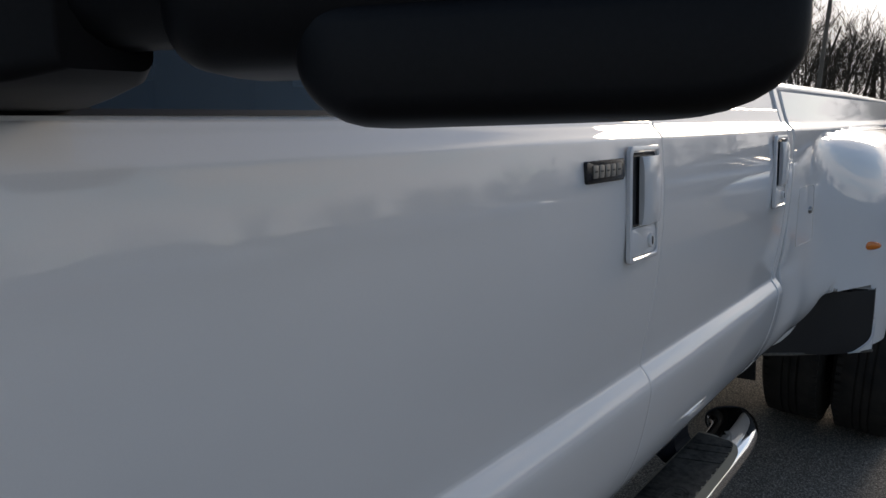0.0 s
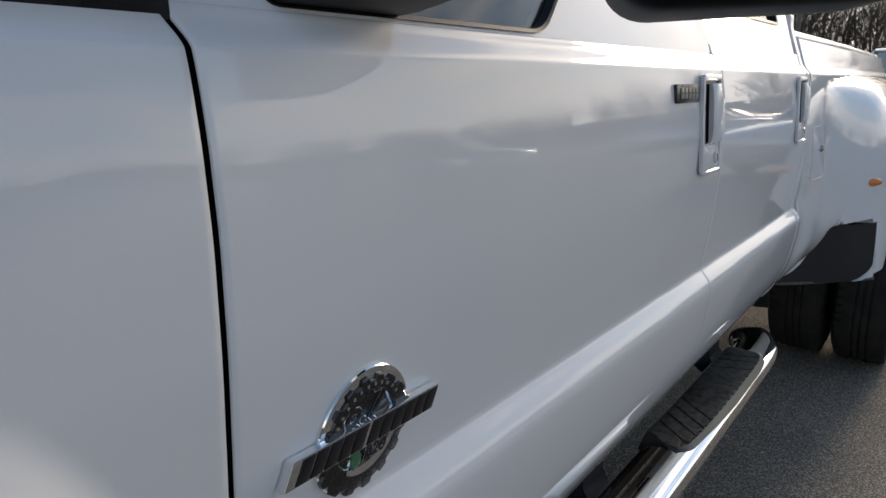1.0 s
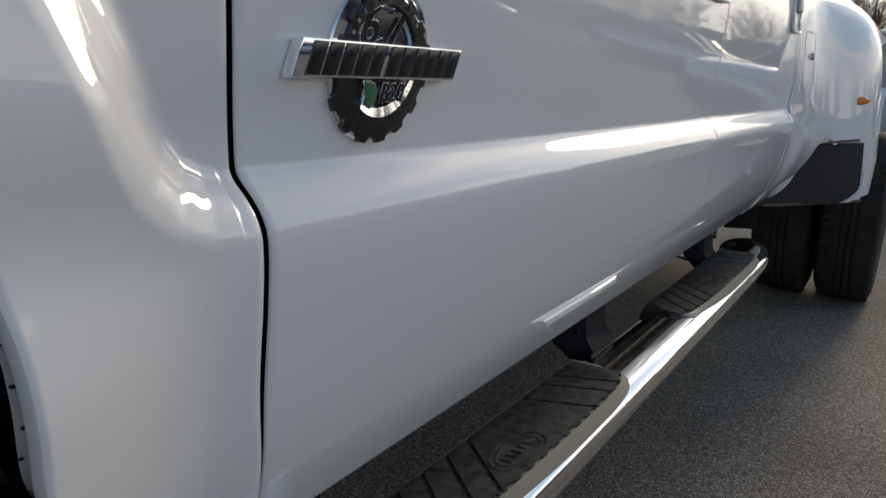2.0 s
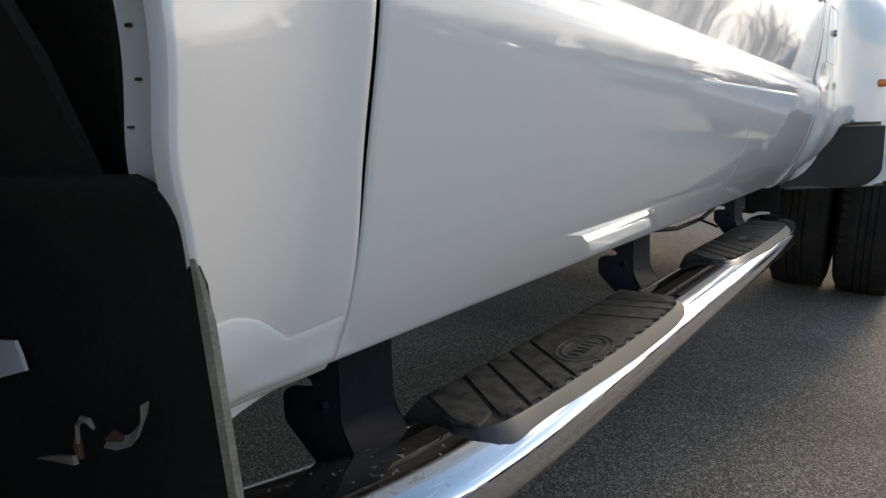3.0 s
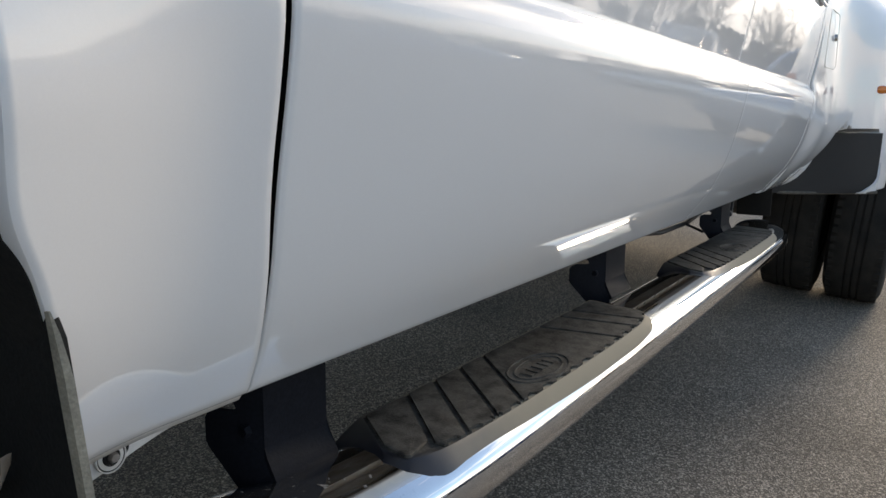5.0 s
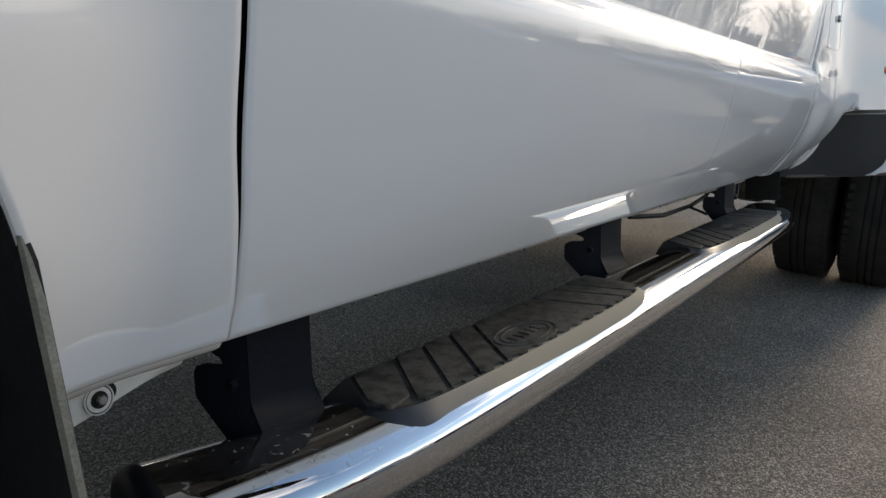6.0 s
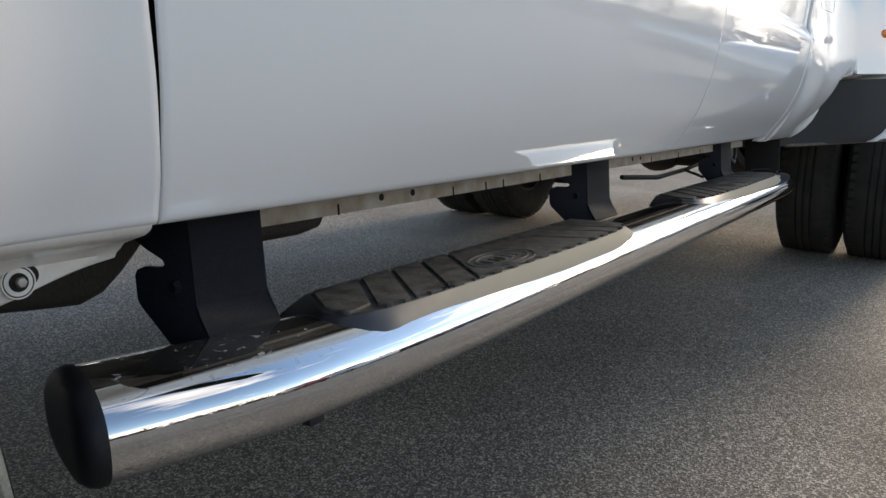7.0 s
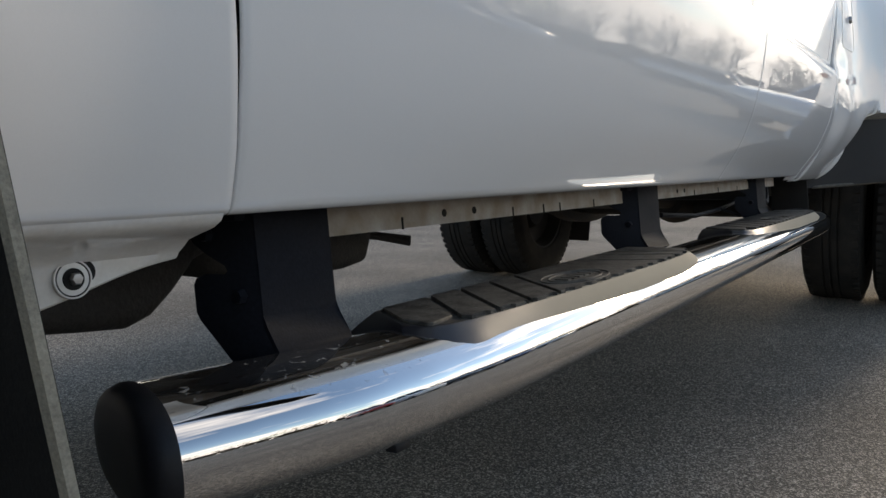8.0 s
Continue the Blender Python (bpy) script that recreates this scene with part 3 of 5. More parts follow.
bm = bmesh.new()
xs = list(np.linspace(0.0, 0.4, 30)) + list(np.linspace(0.45, 1.95, 20)) + list(np.linspace(2.0, 2.275, 22))
rings = []
for x in xs:
    t = math.atan2(bar_y(x + 0.004) - bar_y(x - 0.004), 0.008)
    rings.append(bar_ring(x, bar_y(x), t))
loft(bm, rings, caps=True)
bm.to_mesh(step.data)
bm.free()
step.data.polygons.foreach_set("use_smooth", [True] * len(step.data.polygons))
step.data.set_sharp_from_angle(angle=radians(35))

for x, away, name in ((0.0, -1, "end_cap"), (2.275, 1, "end_cap")):
    t = math.atan2(bar_y(x + 0.004) - bar_y(x - 0.004), 0.008)
    bm = bmesh.new()
    rings = []
    for o, g in ((0.0, 0.0012), (0.005, 0.0014), (0.011, -0.001), (0.015, -0.005), (0.0175, -0.012), (0.018, -0.024)):
        xx = x + away * o
        rings.append(bar_ring(xx, bar_y(x) + away * o * math.tan(t), t, 44, g))
    loft(bm, rings)
    part(name, bm, BLACK, step, "black plastic end cap")


nose_edge = curve([(0.0, 0.088), (0.002, 0.074), (0.012, 0.062), (0.037, 0.053), (0.087, 0.047), (0.147, 0.0435), (0.217, 0.041), (0.40, 0.038)])
tail_edge = curve([(0.0, 0.080), (0.003, 0.068), (0.010, 0.058), (0.037, 0.046), (0.12, 0.039), (0.25, 0.0375)])


def pad_outer(x, x0, x1, f):
    """The outer edge of a pad; f runs from its foot on the bar (0) to its deck (1)."""
    flow = (0.0045 + 0.0085 * math.exp(-((x - x0 - 0.03) / 0.06) ** 2)) * (1 - f) ** 1.2
    return max(nose_edge(x - x0), tail_edge(x1 - x)) + 0.009 * f ** 1.3 - flow


def sag(bm):
    """The deck of a pad falls a little towards its outer edge."""
    for v in bm.verts:
        v.co.z -= 0.007 * (1 - min(1.0, max(0.0, (v.co.y - 0.035) / 0.12))) * min(1.0, max(0.0, (v.co.z - 0.472) / 0.03))


def step_pad(x0, x1, grooves0, grooves1):
    """A moulded step pad: swelling skirt, smooth nose, thin tread plates parted by slanting grooves, an oval mark in the middle."""
    yi, top = 0.164, 0.5058          # inner edge, deck height
    bm = bmesh.new()
    rings = []
    for f, inset, z_in, z_out in ((0.0, 0.0, 0.484, 0.460), (0.12, 0.0, 0.489, 0.472), (0.3, 0.0, 0.494, 0.483), (0.5, 0.0, 0.4985, 0.4915), (0.7, 0.0, 0.502, 0.498), (0.86, 0.0, 0.5045, 0.5030), (0.95, 0.0, 0.5055, 0.5050), (1.0, 0.0, top, top), (1.0, 0.005, top, top)):
        lo, hi, slant = x0 + 0.032 * f + inset, x1 - 0.05 * f - inset, 0.30 + 0.45 * f
        n, ring = 56, []
        edge = lambda x: pad_outer(x, lo, hi, f) + inset
        y_lo, y_hi, y_end = edge(lo), edge(hi), yi - inset
        for i in range(n):
            x = lo + (hi - lo) * (0.5 - 0.5 * math.cos(math.pi * i / (n - 1)))
            ring.append((x, edge(x), z_out))
        for i in range(1, 10):
            y = y_hi + (y_end - y_hi) * i / 9
            ring.append((hi + 0.1 * f * (y - y_hi), y, z_out + (z_in - z_out) * smooth(i / 4)))
        for i in range(9, 0, -1):
            y = y_lo + (y_end - y_lo) * i / 9
            ring.append((lo + slant * (y - y_lo), y, z_out + (z_in - z_out) * smooth(i / 4)))
        rings.append(ring)
    loft(bm, rings)
    bm.faces.ensure_lookup_table()
    bm.faces[-1].material_index = 1
    sag(bm)
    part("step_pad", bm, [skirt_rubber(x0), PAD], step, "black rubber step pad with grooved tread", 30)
    # the strips between the grooves, thin and slightly raised, their outer ends stepped
    y_out, y_in = 0.041, yi - 0.006
    lo, hi = x0 + 0.032, x1 - 0.05
    rim = lambda x: pad_outer(min(max(x, lo), hi), lo, hi, 1.0)
    bars = [(a, 0.92) for a in grooves0] + [(a, -0.35) for a in grooves1]
    ends = bars[1:] + [(x1 - 0.056, 0.1)]
    for (a, ka), (b, kb) in zip(bars, ends):
        ya, yb = rim(a) + 0.001, rim(min(b, hi)) + 0.001
        xa, xb = (lambda y: a + ka * (y - y_out) + 0.0045), (lambda y: min(b + kb * (y - y_out) - 0.0045, x1 - 0.056))
        outline = [(xa(y), y) for y in np.linspace(ya, y_in, 13)] + [(xb(y), y) for y in np.linspace(y_in, yb, 13)]
        for i in range(1, 72):
            x = xb(yb) + (xa(ya) - xb(yb)) * i / 72
            outline.append((x, rim(x) + 0.0006 + (0.0044 if int(x / 0.019) % 2 == 1 else 0.0)))
        bm = bmesh.new()
        prism(bm, outline, lambda u, v, d: (u, v, d), top - 0.002, top + 0.0032, 0.0007)
        sag(bm)
        part("tread_plate", bm, PAD, step)
    # smooth nose in front of the first groove
    a, y_lo = grooves0[0] - 0.0045, rim(lo)
    pts = [(lo + 0.004 + (a - lo - 0.004) * i / 14, rim(lo + 0.004 + (a - lo - 0.004) * i / 14) + 0.001) for i in range(15)]
    pts += [(a + 0.92 * (y - y_out), y) for y in np.linspace(pts[-1][1] + 0.006, y_in, 12)]
    pts += [(lo + 0.005 + 0.75 * (y - y_lo), y) for y in np.linspace(y_in, y_lo + 0.006, 12)]
    bm = bmesh.new()
    prism(bm, pts, lambda u, v, d: (u, v, d), top - 0.003, top + 0.0030, 0.0015)
    sag(bm)
    part("tread_nose", bm, PAD, step)
    # plain oval mark
    bm = bmesh.new()
    cx, mid = (grooves0[-1] + grooves1[0]) / 2 - 0.040, 0.083
    for rx, ry in ((0.062, 0.030), (0.050, 0.022)):
        rows = []
        for o, h in ((-0.0016, -0.001), (-0.001, 0.0012), (0.001, 0.0012), (0.0016, -0.001)):
            rows.append([(cx + (rx + o) * math.cos(a), mid + (ry + o) * math.sin(a), top + 0.0032 + h) for a in (2 * math.pi * j / 40 for j in range(40))])
        loft(bm, rows, caps=False)
    for k in range(5):
        box(bm, cx - 0.036 + 0.015 * k, cx - 0.027 + 0.015 * k, mid - 0.008, mid + 0.008, top + 0.003, top + 0.0048)
    sag(bm)
    part("tread_mark", bm, PAD, step)


step_pad(0.163, 0.905, (0.209, 0.263, 0.320, 0.376), (0.690, 0.762, 0.808))
step_pad(1.215, 2.062, (1.262, 1.318, 1.374, 1.430), (1.850, 1.920, 1.965))


def bracket(x0, x1, y0, run):
    """A folded steel step bracket: upright face, splayed foot, and a hooked side web turned back by run at its inner end."""
    t = 0.005
    bm = bmesh.new()
    line = [(y0, 0.604), (y0, 0.524), (y0 - 0.0006, 0.519), (y0 - 0.0022, 0.5145), (y0 - 0.0125, 0.4985), (y0 - 0.015, 0.4945)]
    back = [(y + t, z + (0.0 if z > 0.52 else -0.003)) for y, z in line]
    prism(bm, line + back[::-1], lambda u, v, d: (d, u, v), x0, x1, 0.0012)
    face = part("step_bracket", bm, STEEL_BLACK, step, "black coated steel bracket")
    web = [(0.0, 0.603), (0.0, 0.515), (-0.011, 0.497), (-0.010, 0.480), (0.016, 0.480), (0.040, 0.5240), (0.042, 0.530), (0.042, 0.551), (0.040, 0.556), (0.034, 0.5585), (0.026, 0.5570), (0.021, 0.5560), (0.0185, 0.5590), (0.0200, 0.5640), (0.027, 0.5690), (0.033, 0.5745), (0.040, 0.582), (0.046, 0.603)]
    bm = bmesh.new()
    prism(bm, web, lambda u, v, d: (x0 - max(0.0, u) / 0.042 * run + d, y0 + 0.0015 + u, v), 0.0, t, 0.0008)
    part("bracket_web", bm, STEEL_BLACK, face)
    bm = bmesh.new()
    box(bm, x0 - run * 0.5, x1, y0 + 0.006, 0.30, 0.596, 0.606, 0.002)
    part("bracket_flange", bm, STEEL_BLACK, face)
    for u, v in ((0.030, 0.588), (0.012, 0.540)):
        bm = bmesh.new()
        lathe(bm, [(0.0, -0.005), (0.005, -0.005), (0.006, -0.003), (0.006, 0.001)], (x0 - u / 0.042 * run - 0.001, y0 + u, v), "x", 6)
        part("bracket_bolt", bm, STEEL_BLACK, face)


bracket(0.109, 0.189, 0.160, 0.026)
bracket(0.944, 1.046, 0.168, 0.062)
bracket(1.846, 1.955, 0.170, 0.062)
for x in (0.155, 1.00):
    bm = bmesh.new()
    box(bm, x - 0.009, x + 0.009, 0.074, 0.086, 0.4165, 0.424, 0.002)
    part("drain_clip", bm, BLACK, step)

# ---------------------------------------------------------------- door furniture
def rounded(u0, u1, v0, v1, r, k=5):
    out = []
    for cu, cv, a0 in ((u1 - r, v1 - r, 0), (u0 + r, v1 - r, 90), (u0 + r, v0 + r, 180), (u1 - r, v0 + r, 270)):
        for i in range(k + 1):
            a = radians(a0 + 90 * i / k)
            out.append((cu + r * math.cos(a), cv + r * math.sin(a)))
    return out


def frame_ring(bm, outer, inner, to3, proud, sink, mat=0):
    """A raised frame between two outlines of equal length."""
    rows = [[to3(u, v, -0.001) for u, v in outer], [to3(u, v, proud * 0.8) for u, v in outer],
            [to3(a[0] * 0.75 + b[0] * 0.25, a[1] * 0.75 + b[1] * 0.25, proud) for a, b in zip(outer, inner)],
            [to3(a[0] * 0.25 + b[0] * 0.75, a[1] * 0.25 + b[1] * 0.75, proud) for a, b in zip(outer, inner)],
            [to3(u, v, proud * 0.7) for u, v in inner], [to3(u, v, -sink) for u, v in inner]]
    loft(bm, rows, caps=False, mat=mat)


def handle(door, x, y0):
    """Bezel, black recess, paddle and lock cylinder of one door; x is the bezel's front edge."""
    to3 = lambda u, v, d: (x + u, y0 - d, v)
    bm = bmesh.new()
    frame_ring(bm, rounded(0.0, 0.126, 1.139, 1.329, 0.012), rounded(0.009, 0.117, 1.147, 1.319, 0.009), to3, 0.007, 0.004)
    low = rounded(0.012, 0.115, 1.148, 1.196, 0.010)
    prism(bm, low, lambda u, v, d: (x + u, y0 - d, v), -0.004, 0.004, 0.002)
    part("handle_bezel", bm, PAINT, door, "white handle bezel")
    bm = bmesh.new()
    prism(bm, rounded(0.010, 0.116, 1.198, 1.318, 0.008), lambda u, v, d: (x + u, y0 - d, v), -0.003, 0.001)
    part("handle_recess", bm, GLOSS_BLACK, door, "black recess behind the handle")
    bm = bmesh.new()
    rows = []
    for z in np.linspace(1.2, 1.312, 14):
        k = (z - 1.256) / 0.056
        lift = 0.017 * (1 - abs(k) ** 4 * 0.25)
        rows.append([to3(0.118, z, 0.002), to3(0.118, z, lift * 0.75), to3(0.105, z, lift), to3(0.06, z, lift + 0.003), to3(0.043, z, lift), to3(0.039, z, lift - 0.003), to3(0.041, z, 0.004)])
    loft(bm, rows, caps=True)
    part("handle_paddle", bm, PAINT, door, "white pull paddle")
    bm = bmesh.new()
    lathe(bm, [(0.0, -0.0065), (0.0105, -0.0065), (0.0120, -0.004), (0.0120, 0.0)], (x + 0.090, y0 - 0.002, 1.169), "y", 24)
    part("lock_cylinder", bm, PAINT, door)
    bm = bmesh.new()
    prism(bm, rounded(-0.002, 0.002, -0.007, 0.007, 0.0019), lambda u, v, d: (x + 0.090 + u, y0 - 0.0085 - d, 1.169 + v), 0.0, 0.001)
    part("keyhole", bm, GLOSS_BLACK, door)


handle(front_door, 1.109, side(1.17, 1.24) - 0.001)
handle(rear_door, 2.050, side(2.1, 1.24) - 0.001)

keypad_y = side(1.03, 1.295)
bm = bmesh.new()
prism(bm, rounded(0.963, 1.096, 1.279, 1.312, 0.004), lambda u, v, d: (u, keypad_y - d, v), -0.004, 0.005, 0.002)
keypad = part("keypad", bm, GLOSS_BLACK, front_door, "black door entry keypad")
for i in range(5):
    bm = bmesh.new()
    u = 0.981 + 0.0205 * i
    prism(bm, rounded(u, u + 0.0165, 1.2865, 1.3055, 0.002), lambda a, v, d: (a, keypad_y - d, v), 0.004, 0.0068, 0.0008)
    box(bm, u + 0.004, u + 0.0125, keypad_y - 0.0073, keypad_y - 0.0066, 1.295, 1.2975, mat=1)
    part("keypad_button", bm, [GREY_KEYS, BLACK], front_door)

# ---------------------------------------------------------------- engine emblem on the front door
BX, BZ, BR = 0.149, 0.998, 0.0645
by = lambda x, z: side(x, z) - 0.0005
eb = lambda u, v, d: (BX + u, by(BX + u, BZ + v) - d, BZ + v)
emblem = part("door_emblem", bmesh.new(), CHROME, truck, "chrome gear ring emblem with a slanted banner")
bm = bmesh.new()
circle = [(math.cos(2 * math.pi * j / 128), math.sin(2 * math.pi * j / 128)) for j in range(128)]
vs = loft(bm, [[eb(u * r, v * r, d) for u, v in circle] for r, d in ((BR, -0.002), (BR, 0.0025), (BR - 0.0012, 0.004), (0.040, 0.0048), (0.038, 0.002))], caps=False)
bmesh.ops.recalc_face_normals(bm, faces=bm.faces[:])
bm.to_mesh(emblem.data)
bm.free()
emblem.data.set_sharp_from_angle(angle=radians(30))
# dark toothed ring, set a little off centre, and the dark disc inside it
bm = bmesh.new()
ring_o, ring_i = [], []
for j in range(16 * 10):
    a = 2 * math.pi * j / 160
    k = (j % 10) / 10
    lean = smooth((math.cos(a + radians(70)) + 0.45) / 0.7)
    r = 0.0560 + 0.0094 * lean + (0.0 if 0.15 < k < 0.65 else -0.0045)
    ring_o.append((r * math.cos(a), r * math.sin(a)))
    ring_i.append((0.0425 * math.cos(a), 0.0425 * math.sin(a)))
loft(bm, [[eb(u, v, d) for u, v in ring_o] for d in (0.002, 0.0062)] + [[eb(u * 0.975, v * 0.975, 0.0070) for u, v in ring_o], [eb(u, v, 0.0074) for u, v in ring_i], [eb(u * 0.96, v * 0.96, 0.006) for u, v in ring_i], [eb(u * 0.94, v * 0.94, 0.001) for u, v in ring_i]], caps=False)
gear = part("gear_ring", bm, DARK_CHROME, emblem, "dark toothed ring", 25)
bm = bmesh.new()
vs = loft(bm, [[eb(u * r, v * r, d) for u, v in circle] for r, d in ((0.0415, 0.0), (0.0415, 0.002), (0.039, 0.0026), (0.010, 0.0030))], caps=False)
bm.faces.new(vs[-1])
part("disc", bm, DARK_CHROME, emblem, "dark chrome disc")
for j in range(11):
    bm = bmesh.new()
    a = radians(38 + 118 * j / 10)
    r0, r1 = 0.0455, 0.0490
    prism(bm, [(r0 * math.cos(a - 0.03), r0 * math.sin(a - 0.03)), (r1 * math.cos(a - 0.03), r1 * math.sin(a - 0.03)), (r1 * math.cos(a + 0.03), r1 * math.sin(a + 0.03)), (r0 * math.cos(a + 0.03), r0 * math.sin(a + 0.03))], eb, 0.006, 0.0080)
    part("ring_tick", bm, CHROME, emblem)
bm = bmesh.new()
n_seg = 40
rows = []
for j in range(n_seg + 1):
    a = radians(236 + 104 * j / n_seg)
    w = 0.0025 + 0.0045 * math.sin(math.pi * (j / n_seg) ** 0.8)
    rows.append([eb(r * math.cos(a), r * math.sin(a), d) for r, d in ((0.0435 - w, 0.002), (0.0435 - w, 0.0070), (0.0445, 0.0088), (0.0450, 0.003))])
loft(bm, rows, closed=False)
part("bright_arc", bm, CHROME, emblem, "bright chrome arc")
# banner, slanted ends, with plain dark bars in place of the maker's lettering
SL = 0.30
bm = bmesh.new()
b0, b1, v0, v1 = -0.100, 0.104, -0.0145, 0.0125
prism(bm, [(b0 + SL * v0 - 0.004, v0), (b1 + SL * v0, v0), (b1 + SL * v1, v1), (b0 + SL * v1 - 0.004, v1)], eb, 0.0, 0.012, 0.0014)
part("banner", bm, CHROME, emblem, "chrome banner")
u = b0 + 0.0075
for i in range(11):
    bm = bmesh.new()
    wd = 0.0152
    if i == 5:
        u += 0.004
    prism(bm, [(u + SL * (v0 + 0.0018), v0 + 0.0018), (u + wd + SL * (v0 + 0.0018), v0 + 0.0018), (u + wd + SL * (v1 - 0.0018), v1 - 0.0018), (u + SL * (v1 - 0.0018), v1 - 0.0018)], eb, 0.011, 0.0132, 0.0006)
    u += wd + 0.0023
    part("banner_bar", bm, GLOSS_BLACK, emblem, "plain black bar")


def lettering(text, size, x, z, slant, mat, parent, name, depth=0.0016, lift=0.003, rise=0.0, swell=0.0):
    """Raised characters that lie on the door."""
    data = bpy.data.curves.new(name, "FONT")
    data.body, data.size, data.extrude, data.shear, data.bevel_depth = text, size, depth, slant, 0.0002
    data.offset = swell
    tmp = bpy.data.objects.new(name, data)
    scene.collection.objects.link(tmp)
    dg = bpy.context.evaluated_depsgraph_get()
    me = bpy.data.meshes.new_from_object(tmp.evaluated_get(dg))
    bpy.data.objects.remove(tmp)
    bpy.data.curves.remove(data)
    me.materials.clear()
    me.materials.append(mat)
    for v in me.vertices:
        a, b, d = v.co
        v.co = (x + a, by(x + a, z + b + rise * a) - lift - d, z + b + rise * a)
    ob = new(name, me)
    ob.parent = parent
    return ob


lettering("6.7", 0.046, BX - 0.035, BZ + 0.011, 0.28, CHROME, emblem, "number_plaque", 0.0022, 0.003, 0.0, 0.0014)
lettering("6.7", 0.046, BX - 0.035, BZ + 0.011, 0.28, GLOSS_BLACK, emblem, "number_face", 0.0006, 0.0056)
lettering("B20", 0.0200, BX - 0.001, BZ - 0.0315, 0.2, CHROME, emblem, "fuel_plaque", 0.0030, 0.004, 0.0, 0.0011)
lettering("B20", 0.0200, BX - 0.001, BZ - 0.0315, 0.2, GLOSS_BLACK, emblem, "fuel_mark", 0.0006, 0.0072)
bm = bmesh.new()
leaf = [(-0.012, -0.038), (-0.005, -0.032), (-0.004, -0.025), (-0.008, -0.018), (-0.016, -0.0145), (-0.023, -0.0155), (-0.019, -0.021), (-0.019, -0.030), (-0.016, -0.036)]
prism(bm, [(u * 1.08 + 0.001, v * 1.03 + 0.001) for u, v in leaf], eb, 0.002, 0.0066, 0.0008)
part("leaf_edge", bm, CHROME, emblem)
bm = bmesh.new()
prism(bm, [(-0.030, -0.047), (-0.024, -0.047), (-0.006, -0.035), (-0.010, -0.034)], eb, 0.002, 0.0070, 0.0006)
part("leaf_stem", bm, CHROME, emblem)
bm = bmesh.new()
prism(bm, leaf, eb, 0.002, 0.0078, 0.001)
part("leaf", bm, GREEN, emblem, "green enamel leaf")

# ---------------------------------------------------------------- chrome strip and vent on the wing
bm = bmesh.new()
wing_y = side(-0.05, 1.35)
box(bm, -0.47, -0.018, wing_y + 0.010, wing_y + 0.05, 1.358, 1.52, 0.002)
part("vent_recess", bm, GLOSS_BLACK, truck, "black vent recess")
bm = bmesh.new()
prism(bm, rounded(-0.46, -0.0235, 1.3730, 1.3915, 0.003), lambda u, v, d: (u, wing_y + 0.008 - d, v), 0.0, 0.012, 0.003)
vent = part("vent_bar", bm, CHROME, truck, "chrome vent bar with dark marks")
for i in range(9):
    bm = bmesh.new()
    u = -0.345 + 0.037 * i
    box(bm, u - 0.018, u - 0.008, wing_y - 0.0046, wing_y - 0.0036, 1.3770, 1.3865)
    part("vent_bar_mark", bm, GLOSS_BLACK, vent)
for u0, u1 in ((-0.45, -0.27), (-0.265, -0.115), (-0.110, -0.032)):
    bm = bmesh.new()
    frame_ring(bm, rounded(u0, u1, 1.398, 1.490, 0.012, 6), rounded(u0 + 0.005, u1 - 0.005, 1.403, 1.485, 0.009, 6), lambda u, v, d: (u, wing_y + 0.012 - d, v), 0.012, 0.004)
    part("vent_frame", bm, CHROME, vent)

# ---------------------------------------------------------------- cab above the doors
tilt = lambda x, z: side(x, 1.37) + 0.002 + 0.30 * (z - 1.37)
win_f = [(0.0665, 1.398), (0.068, 1.390), (0.071, 1.3845), (0.0755, 1.380), (0.081, 1.3772), (0.088, 1.376), (0.50, 1.377), (0.515, 1.3778), (0.53, 1.3805), (0.543, 1.385), (0.557, 1.392), (0.58, 1.408), (0.607, 1.428), (0.635, 1.446), (0.70, 1.462), (1.175, 1.470), (1.185, 1.48), (1.175, 1.83), (1.15, 1.845), (0.56, 1.845), (0.50, 1.82), (0.09, 1.45), (0.072, 1.43)]
win_r = [(1.36, 1.482), (1.37, 1.472), (2.05, 1.477), (2.06, 1.487), (2.02, 1.83), (2.0, 1.845), (1.38, 1.845), (1.365, 1.835)]


def holed(bm, outer, hole, depth, thick):
    """A flat panel with one opening, with thickness."""
    es = []
    for loop in (outer, hole):
        vs = [bm.verts.new((x, depth(x, z), z)) for x, z in loop]
        es += [bm.edges.new((vs[i], vs[(i + 1) % len(vs)])) for i in range(len(vs))]
    fs = [f for f in bmesh.ops.triangle_fill(bm, edges=es, use_beauty=True)["geom"] if isinstance(f, bmesh.types.BMFace)]
    got = bmesh.ops.extrude_face_region(bm, geom=fs)["geom"]
    bmesh.ops.translate(bm, vec=(0, thick, 0), verts=[v for v in got if isinstance(v, bmesh.types.BMVert)])


